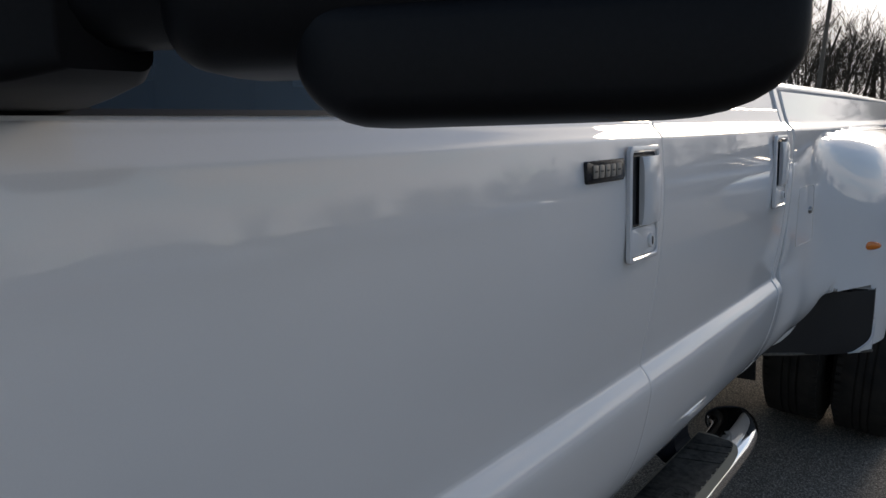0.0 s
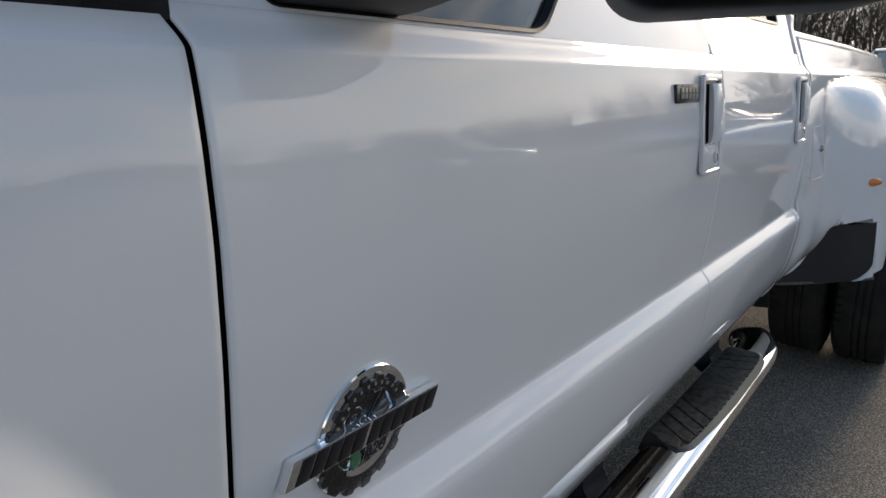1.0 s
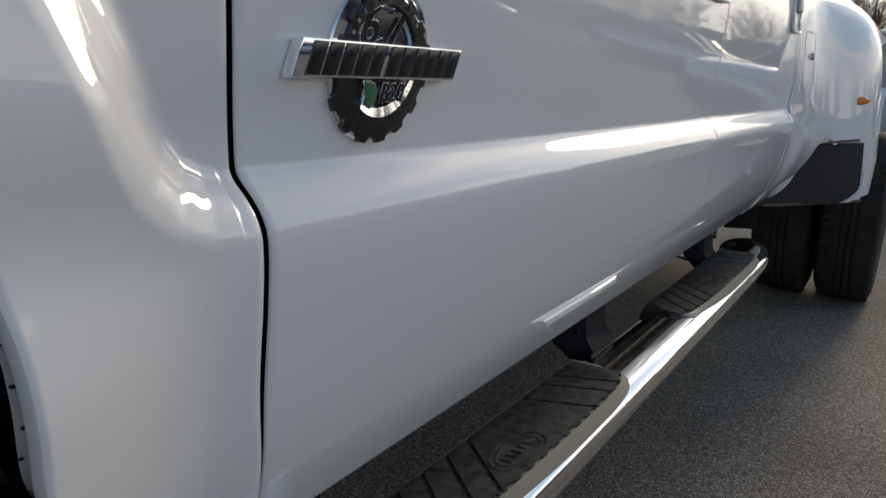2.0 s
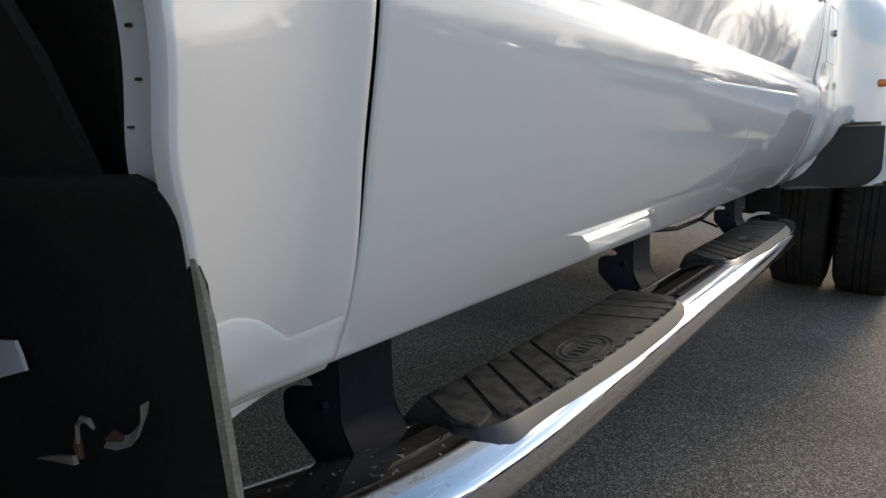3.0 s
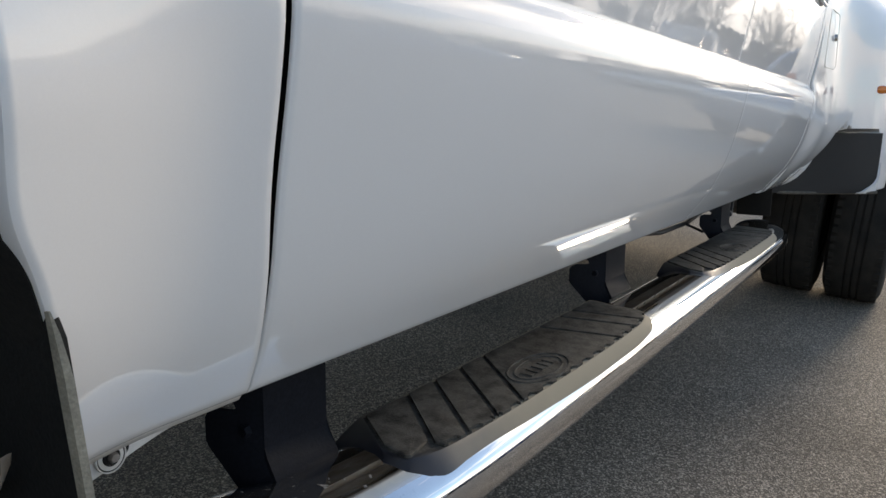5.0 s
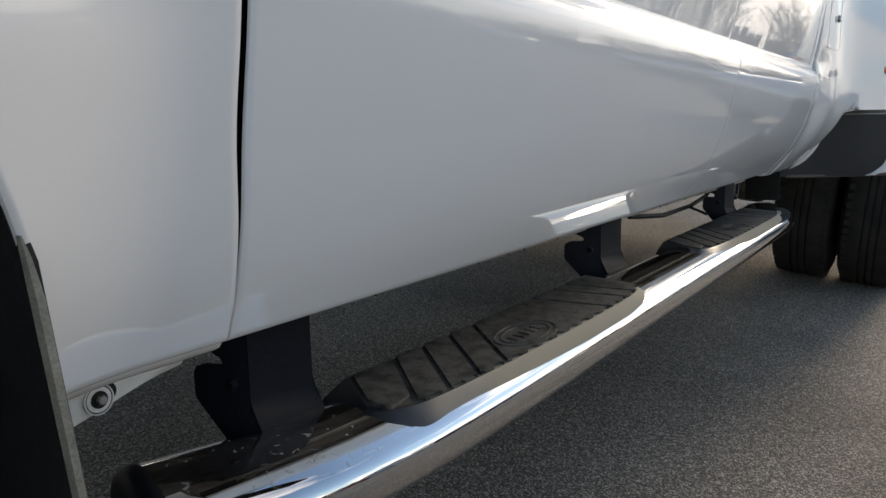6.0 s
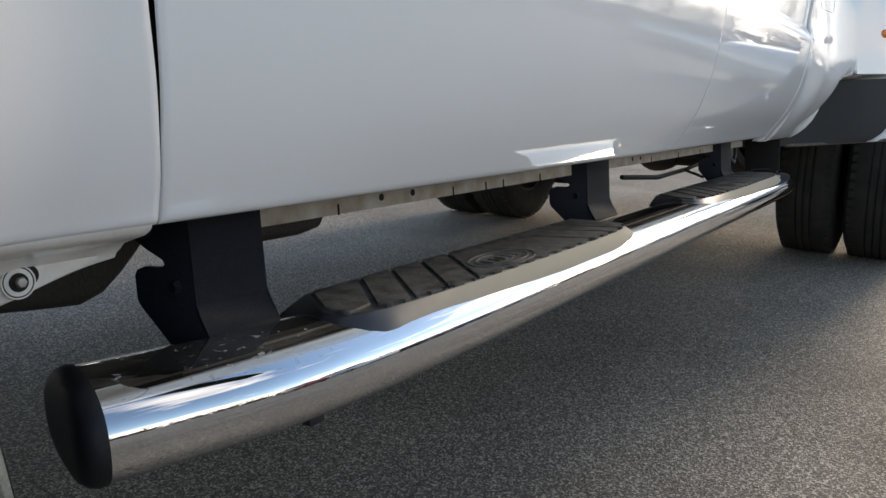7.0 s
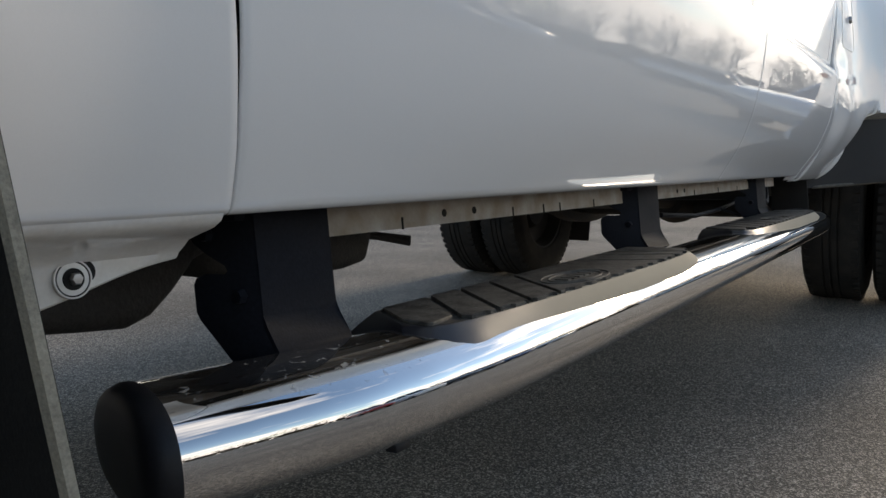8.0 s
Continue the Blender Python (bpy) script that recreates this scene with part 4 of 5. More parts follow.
bm = bmesh.new()
holed(bm, [(-0.017, 1.371), (SEAM - 0.003, 1.371), (SEAM - 0.003, 1.88), (0.50, 1.88), (0.40, 1.80), (0.04, 1.50), (-0.019, 1.46)], win_f, tilt, 0.035)
part("front_door_frame", bm, PAINT, front_door)
bm = bmesh.new()
holed(bm, [(SEAM + 0.003, 1.398), (CAB_REAR - 0.096, 1.398), (CAB_REAR - 0.10, 1.88), (SEAM + 0.003, 1.88)], win_r, tilt, 0.035)
part("rear_door_frame", bm, PAINT, rear_door)
for loop, door in ((win_f, front_door), (win_r, rear_door)):
    cx, cz = sum(p[0] for p in loop) / len(loop), sum(p[1] for p in loop) / len(loop)
    ring_in = [(cx + (x - cx) * 0.985 + 0.0, cz + (z - cz) * 0.955) for x, z in loop]
    bm = bmesh.new()
    loft(bm, [[(x, tilt(x, z) + d, z) for x, z in r] for r, d in ((loop, 0.002), (loop, -0.0025), (ring_in, -0.001), (ring_in, 0.018))], caps=False)
    part("window_seal", bm, BLACK, door, "black rubber window seal")
    bm = bmesh.new()
    prism(bm, [(cx + (x - cx) * 1.01, cz + (z - cz) * 1.01) for x, z in loop], lambda u, v, d: (u, tilt(u, v) + d, v), 0.012, 0.016)
    pane = part("window", bm, GLASS, door, "tinted side window")
    pane.visible_shadow = False
bm = bmesh.new()
box(bm, CAB_REAR - 0.06, CAB_REAR - 0.01, 0.16, 1.84, 1.0, 1.5, 0.01)
box(bm, 0.10, CAB_REAR - 0.2, 0.20, 0.24, 0.8, 1.36, 0.02)
part("door_trim", bm, TAN, truck, "tan interior door trim")
for y0 in (0.30, 1.15):
    for x0 in (0.75, 1.65):
        bm = bmesh.new()
        box(bm, x0, x0 + 0.55, y0, y0 + 0.55, 0.9, 1.08, 0.05)
        box(bm, x0 + 0.45, x0 + 0.60, y0, y0 + 0.55, 1.0, 1.58, 0.05)
        box(bm, x0 + 0.50, x0 + 0.60, y0 + 0.15, y0 + 0.40, 1.60, 1.76, 0.03)
        part("seat", bm, TAN, truck, "tan cloth seat")
bm = bmesh.new()
box(bm, 0.10, CAB_REAR - 0.2, 1.70, 1.74, 0.8, 1.44, 0.02)
part("far_door_trim", bm, TAN, truck)
bm = bmesh.new()
box(bm, -0.06, 0.34, 0.22, 1.78, 1.05, 1.405, 0.05)
part("dashboard", bm, TAN, truck, "tan dashboard")
# roof, windscreen, far side, bonnet and back of the cab
bm = bmesh.new()
rows = []
for x, h, inset in ((0.40, 1.865, 0.20), (0.55, 1.90, 0.175), (0.9, 1.93, 0.165), (1.6, 1.935, 0.165), (2.1, 1.91, 0.175), (2.18, 1.87, 0.19)):
    rows.append([(x, inset + (2.0 - 2 * inset) * t, h - 0.05 * (2 * t - 1) ** 4) for t in np.linspace(0, 1, 15)])
    rows[-1] = [(x, inset - 0.012, h - 0.09)] + rows[-1] + [(x, 2.012 - inset, h - 0.09)]
loft(bm, rows, closed=False)
part("roof", bm, PAINT, truck)
bm = bmesh.new()
loft(bm, [[(-0.22, 0.10, 1.40), (-0.22, 1.90, 1.40), (-0.21, 1.90, 1.39), (-0.21, 0.10, 1.39)], [(0.42, 0.21, 1.86), (0.42, 1.79, 1.86), (0.43, 1.79, 1.85), (0.43, 0.21, 1.85)]])
part("windscreen", bm, CAR_GLASS, truck, "dark windscreen")
bm = bmesh.new()
loft(bm, [[(2.20, 0.2, 1.86), (2.20, 1.8, 1.86), (2.19, 1.8, 1.86), (2.19, 0.2, 1.86)], [(2.27, 0.12, 1.5), (2.27, 1.88, 1.5), (2.26, 1.88, 1.5), (2.26, 0.12, 1.5)]])
part("rear_window", bm, CAR_GLASS, truck, "dark rear window")
bm = bmesh.new()
tube(bm, [(-0.03, 0.13, 1.42), (0.22, 0.20, 1.63), (0.42, 0.26, 1.84)], 0.035, 10)
part("windscreen_pillar", bm, PAINT, truck)
bm = bmesh.new()
rows = []
for x, h in ((-1.75, 1.28), (-1.6, 1.38), (-1.2, 1.44), (-0.6, 1.46), (-0.2, 1.45)):
    rows.append([(x, 0.05 + 1.9 * t, h - 0.05 * (2 * t - 1) ** 4 + 0.02 * math.cos(6 * math.pi * t)) for t in np.linspace(0, 1, 25)])
loft(bm, rows, closed=False)
part("bonnet", bm, PAINT, truck)
bm = bmesh.new()
box(bm, -1.80, -1.62, 0.03, 1.97, 0.72, 1.30, 0.06)
box(bm, -1.95, -1.72, 0.0, 2.0, 0.50, 0.76, 0.05, mat=1)
part("grille", bm, [CHROME, CHROME], truck, "chrome grille and bumper")
bm = bmesh.new()
panel(bm, lambda z: 0.02, lambda z: CAB_REAR, 0.6, 1.40, lambda x, z: -side(x, z), 30, 30, fold=-0.03)
panel(bm, lambda z: arch(z) if z < 1.13 else -0.66, lambda z: 0.012, 0.6, 1.37, lambda x, z: -side(x, z), 30, 40, fold=-0.03)
panel(bm, lambda z: -1.45, lambda z: -1.32 - arch(z) if z < 1.13 else -0.66, 0.62, 1.368, lambda x, z: -side(x, z), 14, 30, fold=-0.03)
bmesh.ops.translate(bm, vec=(0, 2.0, 0), verts=bm.verts[:])
box(bm, 0.45, 2.2, 1.83, 1.86, 1.40, 1.86, 0.01, mat=1)
part("far_side", bm, [PAINT, CAR_GLASS], truck)
# ---------------------------------------------------------------- tow mirror
MIRROR_IN, MIRROR_OUT = Vector((0.300, -0.150, 0)), Vector((0.424, -0.388, 0))
ax = (MIRROR_OUT - MIRROR_IN).normalized()
ahead = Vector((ax.y, -ax.x, 0))          # towards the truck's nose


def mirror_shell(s0, s1, z0, z1, r0, r1, drop, back, front):
    """A hollow-looking plastic shell along the mirror, its lower corners rounded over r0 and r1."""
    bm = bmesh.new()
    rings = []
    for f in (0, 0.01, 0.04, 0.09, 0.16, 0.25, 0.4, 0.6, 0.8, 1.0):
        rings.append((s0 + r0 * f, math.sqrt(max(0.0, 1 - (1 - f) ** 2))))
    for f in (1.0, 0.8, 0.6, 0.4, 0.25, 0.16, 0.09, 0.04, 0.01, 0):
        rings.append((s1 - r1 * f, math.sqrt(max(0.0, 1 - (1 - f) ** 2))))
    made = []
    for at, k in rings:
        c = MIRROR_IN + ax * at
        ring = []
        for j in range(40):
            a = 2 * math.pi * j / 40
            u, v = [abs(w) ** 0.36 * (1 if w > 0 else -1) for w in (math.cos(a), math.sin(a))]
            mid, half = (front - back) / 2, (front + back) / 2
            low = z0 + drop * (1 - k)
            q = c + ahead * (mid + half * u * (0.72 + 0.28 * k))
            ring.append((q.x, q.y, (low + z1) / 2 + (z1 - low) / 2 * v))
        made.append(ring)
    loft(bm, made)
    return bm


mirror = part("tow_mirror", mirror_shell(-0.073, 0.266, 1.393, 1.76, 0.030, 0.040, 0.020, 0.070, 0.066), MIRROR_BLACK, truck, "black plastic tow mirror")
part("lower_mirror_shell", mirror_shell(0.004, 0.264, 1.3605, 1.43, 0.042, 0.060, 0.036, 0.064, 0.063), MIRROR_BLACK, mirror)
for z in (1.446, 1.61):
    bm = bmesh.new()
    tube(bm, [(0.20, 0.05, z), (0.235, -0.06, z), (0.29, -0.20, z), (0.32, -0.26, z)], [0.036, 0.036, 0.036, 0.036], 16)
    part("mirror_arm", bm, MIRROR_BLACK, mirror)
bm = bmesh.new()
rows = []
for y, x0, x1, z0, z1 in ((0.05, 0.074, 0.250, 1.380, 1.66), (0.024, 0.074, 0.246, 1.379, 1.66), (0.010, 0.082, 0.250, 1.380, 1.655), (-0.015, 0.120, 0.254, 1.385, 1.65), (-0.045, 0.165, 0.256, 1.392, 1.64), (-0.060, 0.190, 0.251, 1.399, 1.63)):
    rows.append([(p[0], y, p[1]) for p in rounded(x0, x1, z0, z1, 0.010, 5)])
loft(bm, rows)
part("mirror_mount", bm, MIRROR_BLACK, mirror)

# ---------------------------------------------------------------- load bed and wheel flare
BED0, BED1 = 2.298, 4.86
bed_prof = curve([(0.58, 0.150), (0.62, 0.110), (0.66, 0.082), (0.72, 0.055), (0.78, 0.035), (0.85, 0.022), (0.91, 0.020), (0.93, 0.024), (1.0, 0.014), (1.1, 0.006), (1.2, 0.001), (1.3, 0.0), (1.341, 0.002)])


bed_crease = curve([(2.29, 1.205), (2.34, 1.240), (2.45, 1.272), (2.57, 1.294), (2.85, 1.320), (3.3, 1.336), (3.7, 1.338), (4.3, 1.326), (4.7, 1.29), (4.86, 1.25)])
bed_tail = curve([(2.29, 1.0), (3.7, 1.0), (4.4, 0.92), (4.7, 0.55), (4.88, 0.1)])
AX, AZ, TR = 3.70, 0.40, 0.40          # rear axle, tyre radius


def bed_side(x, z):
    """The bed's skin, which swells over the dual wheels."""
    y = bed_prof(min(z, 1.341)) + (shoulder(z) * 0.9 if z > 1.341 else 0.0)
    d = bed_crease(x) - z
    if d > 0:
        t = min(1.0, max(0.0, (x - 2.40) / 0.80))
        grow = 0.188 * (t ** 3 * (10 - 15 * t + 6 * t * t)) ** 1.2 * bed_tail(x)
        s = min(1.0, d / (0.10 + 0.20 * smooth((x - 2.4) / 0.6)))
        swell = 0.004 - grow * math.sqrt(max(0.0, 1 - (1 - s) ** 2.2)) + 0.10 * max(0.0, 0.70 - z)
        k = smooth((x - 2.31) / 0.20) * max(smooth((z - 0.61) / 0.24), smooth((x - 2.68) / 0.08))
        y = y + (min(y, swell) - y) * k
        if z < 0.79:
            y += 0.16 * smooth((x - 2.68) / 0.12) * (1 - smooth((x - 2.90) / 0.03))
    return y


def bed_low(x):
    """The lower edge: sill, flare front, wheel opening."""
    if x < 2.69:
        return 0.585
    z = 0.585 + (0.778 - 0.585) * smooth((x - 2.69) / 0.07) - (0.778 - 0.562) * smooth((x - 2.935) / 0.03)
    d = abs(x - AX)
    if d < 0.62:
        z = max(z, AZ + 0.56 * math.sqrt(max(0.0, 1 - (d / 0.62) ** 2.4)))
    return z


bm = bmesh.new()
cols = sorted(set(np.linspace(BED0 + 0.004, BED1 - 0.004, 90).round(4)) | set(np.linspace(2.685, 2.765, 12).round(4)) | set(np.linspace(3.06, 3.16, 12).round(4)) | set(np.linspace(2.93, 2.97, 9).round(4)))
grid = []
for x, ex in [(BED0, 0.03), (BED0, 0.004)] + [(c, 0.0) for c in cols] + [(BED1, 0.004), (BED1, 0.03)]:
    z0 = bed_low(x)
    zs = [(z0, 0.010), (z0, 0.004)] + [(z, 0.0) for z in np.linspace(z0 + 0.004, 1.325, 46)] + [(z, 0.0) for z in (1.330, 1.335, 1.339, 1.342, 1.346, 1.352, 1.358, 1.363, 1.367, 1.39, 1.42, 1.45)]
    grid.append([bm.verts.new((x, bed_side(x, z) + max(ex, ez), z)) for z, ez in zs])
for p, q in zip(grid, grid[1:]):
    for k in range(len(p) - 1):
        bm.faces.new((p[k], p[k + 1], q[k + 1], q[k]))
bed = part("load_bed", bm, PAINT, truck, "white load bed swelling over the dual wheels")
bm = bmesh.new()
tube(bm, [(BED0 + 0.01, 0.085, 1.462), (3.6, 0.085, 1.464), (BED1, 0.085, 1.455)], 0.022, 12)
box(bm, BED0, BED1, 0.075, 0.14, 1.44, 1.482, 0.012)
part("bed_rail_cap", bm, PAINT, bed, "rounded white bed rail")
bm = bmesh.new()
box(bm, BED0, BED1, 0.12, 1.88, 0.86, 0.90, 0.01)
box(bm, BED0, BED0 + 0.04, 0.10, 1.90, 0.86, 1.46, 0.01)
box(bm, BED1 - 0.05, BED1, 0.06, 1.94, 0.86, 1.47, 0.012)
part("bed_shell", bm, PAINT, bed)
# fuel door
bm = bmesh.new()
fy = lambda u, v: bed_side(u, v) - 0.0004
frame_ring(bm, rounded(2.408, 2.582, 0.988, 1.169, 0.020, 9), rounded(2.410, 2.580, 0.990, 1.167, 0.018, 9), lambda u, v, d: (u, fy(u, v) - d, v), 0.0006, 0.002)
part("fuel_door", bm, SILL, bed)
bm = bmesh.new()
lathe(bm, [(0.0, -0.012), (0.009, -0.011), (0.012, -0.005), (0.012, 0.002)], (2.548, bed_side(2.5, 1.09), 1.09), "y", 20)
part("fuel_door_lock", bm, BARE, bed)

bm = bmesh.new()
rows = []
for z, k in ((0.778, 1.0), (0.70, 0.99), (0.62, 0.97), (0.575, 0.95), (0.560, 0.93), (0.555, 0.90)):
    rows.append([(2.66, 0.20, z), (2.735, 0.11, z), (2.78, 0.04, z), (2.81, -0.025, z), (2.86, -0.085 * k, z), (2.905, -0.122 * k, z), (2.935, -0.150 * k, z), (2.955, -0.150 * k, z), (3.02, -0.10 * k, z)])
loft(bm, rows, closed=False)
part("flare_guard", bm, GUARD, bed, "black stone guard")
bm = bmesh.new()
box(bm, 2.654, 2.664, 0.17, 0.29, 0.47, 0.80, 0.003)
part("splash_board", bm, LINER, bed)
# the skin comes round under the guard's lower corner
bm = bmesh.new()
corner_y = curve([(2.81, -0.025), (2.86, -0.085), (2.905, -0.122), (2.935, -0.150), (2.96, -0.152)])
rows = []
for i in range(13):
    x = 2.862 + 0.084 * i / 12
    top = 0.556 + 0.110 * (1 - math.sqrt(1 - (i / 12) ** 2)) + 0.002
    rows.append([(x, corner_y(x) - 0.003 + 0.007 * (1 - t), 0.554 + (top - 0.554) * t) for t in (0, 0.25, 0.5, 0.75, 1.0)] + [(x, corner_y(x) + 0.006, top)])
loft(bm, rows, closed=False)
part("flare_corner", bm, PAINT, bed)
bm = bmesh.new()
tube(bm, [(2.70, 0.16, 0.557), (2.745, 0.09, 0.556), (2.86, -0.05, 0.556), (2.935, -0.150, 0.558)], 0.006, 8)
part("guard_edge", bm, EDGE, bed)
bm = bmesh.new()
rings = []
base = Vector((2.913, bed_side(2.913, 0.935) - 0.002, 0.935))
along, out = Vector((0.62, -0.78, 0)).normalized(), Vector((-0.78, -0.62, 0)).normalized()
for g, h in ((1.0, -0.004), (1.0, 0.006), (0.8, 0.011), (0.4, 0.013)):
    rings.append([tuple(base + along * (0.033 * g * math.cos(a)) + out * h + Vector((0, 0, 0.0145 * g * math.sin(a)))) for a in (2 * math.pi * j / 28 for j in range(28))])
loft(bm, rings)
part("marker_light", bm, AMBER, bed, "amber oval marker light")


# ---------------------------------------------------------------- wheels
def tyre_mesh(r, w, tread=True):
    bm = bmesh.new()
    h = w / 2
    prof_t = [(r * 0.56, -h * 0.80), (r * 0.60, -h * 0.95), (r * 0.78, -h * 1.06), (r * 0.88, -h * 1.02), (r * 0.935, -h * 0.94), (r * 0.972, -h * 0.82), (r * 0.992, -h * 0.66), (r, -h * 0.45)]
    for k in range(1, 4):
        g = -h * 0.5 + h * k * 0.25
        if tread:
            prof_t += [(r, g - 0.005), (r - 0.007, g - 0.003), (r - 0.007, g + 0.003), (r, g + 0.005)]
    prof_t += [(a, -b) for a, b in prof_t[:8][::-1]]
    lathe(bm, prof_t, (0, 0, 0), "y", 64)
    return bm


def tread_mesh(r, w):
    """The shoulder blocks of a tyre's tread."""
    bm = bmesh.new()
    h = w / 2
    for s in (-1, 1):
        for j in range(64):
            a = 2 * math.pi * j / 64
            m = Matrix.Rotation(a, 4, "Y") @ Matrix.Translation(Vector((0, s * h * 0.72, r - 0.010)))
            box(bm, -0.012, 0.012, -0.022, 0.018, -0.008, 0.006, 0.0, m)
    return bm


def wheel(x, y, name="wheel"):
    w = part(name, tyre_mesh(TR, 0.235), RUBBER, truck, "black tyre on a steel rim")
    w.matrix_parent_inverse = truck.matrix_basis.inverted() @ Matrix.Translation((x, y, AZ - 0.003))
    bm = bmesh.new()
    lathe(bm, [(0.225, -0.10), (0.235, -0.105), (0.225, -0.09), (0.20, -0.03), (0.12, -0.01), (0.10, -0.05), (0.0, -0.05)], (0, 0, 0), "y", 40)
    lathe(bm, [(0.225, 0.10), (0.235, 0.105), (0.225, 0.09), (0.20, 0.02), (0.0, 0.02)], (0, 0, 0), "y", 40, 1)
    rim = part("rim", bm, [ALLOY, UNDER] if y > 1 or x < 0 else [ALLOY, ALLOY], w)
    rim.data.materials[0] = ALLOY if y in (-0.055, 0.16) else UNDER
    rim.data.materials[1] = UNDER
    tagged(part("tread_pattern", tread_mesh(TR, 0.235), RUBBER, w), kind="stuff")
    return w


for y in (-0.055, 0.222, 1.87, 2.15):
    wheel(AX, y)
for y in (0.16, 1.84):
    wheel(-0.68, y)

# ---------------------------------------------------------------- underside
bm = bmesh.new()
tube(bm, [(AX, 0.3, 0.42), (AX, 1.7, 0.42)], 0.055, 14)
lathe(bm, [(0.0, -0.16), (0.08, -0.14), (0.13, -0.03), (0.13, 0.05), (0.07, 0.15), (0.0, 0.16)], (AX, 1.0, 0.46), "x", 24)
tube(bm, [(AX, 1.0, 0.45), (2.2, 0.98, 0.52), (0.9, 0.96, 0.56)], 0.045, 12)
part("rear_axle", bm, UNDER, truck)
bm = bmesh.new()
rows = []
for x, s in ((1.35, 0.7), (1.40, 0.95), (1.5, 1.0), (2.5, 1.0), (2.62, 0.92), (2.66, 0.7)):
    rows.append([(x, p[0], p[1]) for p in rounded(0.62 - 0.16 * s, 0.62 + 0.20 * s, 0.70 - 0.11 * s, 0.76, 0.04 * s, 5)])
loft(bm, rows)
part("fuel_tank", bm, UNDER, truck, "black fuel tank")
bm = bmesh.new()
rows = []
for x, lo, w in ((0.26, 0.56, 0.04), (0.29, 0.53, 0.07), (0.36, 0.518, 0.10), (0.50, 0.518, 0.10), (0.55, 0.522, 0.09), (0.583, 0.543, 0.07), (0.60, 0.565, 0.05)):
    rows.append([(x, p[0], p[1]) for p in rounded(0.52 - w, 0.52 + w, lo, 0.64, 0.02, 4)])
loft(bm, rows)
part("body_mount", bm, UNDER, truck)
bm = bmesh.new()
rows = []
for x, lo in ((-0.10, 0.530), (-0.04, 0.526), (0.02, 0.522), (0.052, 0.518), (0.092, 0.514), (0.115, 0.521), (0.135, 0.536), (0.152, 0.552), (0.163, 0.564), (0.185, 0.572), (0.20, 0.60)):
    rows.append([(x, p[0], p[1]) for p in rounded(0.30, 0.40, lo, 0.64, 0.015, 4)])
loft(bm, rows)
part("cab_crossmember", bm, UNDER, truck)
bm = bmesh.new()
box(bm, 0.78, 1.0, 0.42, 1.58, 0.59, 0.65, 0.012)
part("crossmember", bm, UNDER, truck)
bm = bmesh.new()
box(bm, 2.05, 2.12, 0.20, 1.58, 0.54, 0.62, 0.012)
part("crossmember", bm, UNDER, truck)
bm = bmesh.new()
tube(bm, [(0.64, 0.56, 0.555), (0.70, 0.54, 0.545), (0.74, 0.50, 0.535)], [0.008, 0.007, 0.009], 8)
part("frame_bracket", bm, UNDER, truck)
bm = bmesh.new()
tube(bm, [(1.45, 0.30, 0.535), (1.62, 0.27, 0.522), (1.80, 0.25, 0.531), (1.98, 0.26, 0.54), (2.16, 0.28, 0.56)], 0.006, 8)
tube(bm, [(1.78, 0.25, 0.53), (1.80, 0.22, 0.515), (1.815, 0.21, 0.507)], 0.004, 6)
tube(bm, [(2.05, 0.22, 0.57), (2.1, 0.2, 0.53), (2.16, 0.21, 0.55), (2.2, 0.22, 0.58)], 0.008, 8)
part("brake_line", bm, BLACK, truck)
bm = bmesh.new()
tube(bm, [(0.6, 1.25, 0.66), (1.8, 1.25, 0.66), (2.9, 1.28, 0.66)], 0.045, 14)
lathe(bm, [(0.0, -0.35), (0.07, -0.33), (0.085, -0.25), (0.085, 0.25), (0.07, 0.33), (0.0, 0.35)], (2.0, 1.25, 0.66), "x", 20)
part("exhaust", bm, BARE, truck, "dull steel exhaust pipe")
for y in (0.46, 1.54):
    bm = bmesh.new()
    rows = []
    for t in np.linspace(-0.62, 0.68, 20):
        z = 0.36 + 0.16 * t * t / 0.4
        rows.append([(AX + t, y - 0.035, z), (AX + t, y + 0.035, z), (AX + t, y + 0.035, z + 0.05), (AX + t, y - 0.035, z + 0.05)])
    loft(bm, rows)
    part("leaf_spring", bm, UNDER, truck)

# front wheel housing: splash shield with its dusty edge, inner wall and steering parts
bm = bmesh.new()
shield_x = lambda z: -0.1215 - 0.10 * (z - 0.555)
shield_y = lambda z: 0.036
rows = []
for z in np.linspace(0.40, 0.745, 40):
    x = shield_x(z)
    y = shield_y(z) + 0.030 * smooth((z - 0.700) / 0.045)
    rows.append([(x, y, z), (x + 0.006, y, z), (x + 0.006, 0.62, z), (x, 0.62, z)])
loft(bm, rows)
shield = part("splash_shield", bm, LINER, truck, "black plastic splash shield")
bm = bmesh.new()
rows = []
for z in np.linspace(0.395, 0.715, 30):
    x = shield_x(z)
    y = shield_y(z)
    s = math.sqrt(min(1.0, (0.7165 - z) / 0.035))
    w = 0.0045 * s
    rows.append([(x - 0.002, y + 0.001, z), (x - 0.001, y - w, z), (x + 0.004 * s - 0.001, y - w * 1.2, z), (x + 0.007 * s - 0.002, y + 0.001, z)])
loft(bm, rows)
part("shield_edge", bm, SHIELD_EDGE, shield, "dusty rubber edge")
bm = bmesh.new()
rows = []
for i in range(25):
    a = radians(4 + 172 * i / 24)
    x, z = -0.66 + 0.54 * math.cos(a), 0.58 + 0.53 * math.sin(a)
    rows.append([(x, 0.09, z), (x, 0.60, z), (x + 0.004 * math.cos(a), 0.60, z + 0.006), (x + 0.004 * math.cos(a), 0.09, z + 0.006)])
loft(bm, rows)
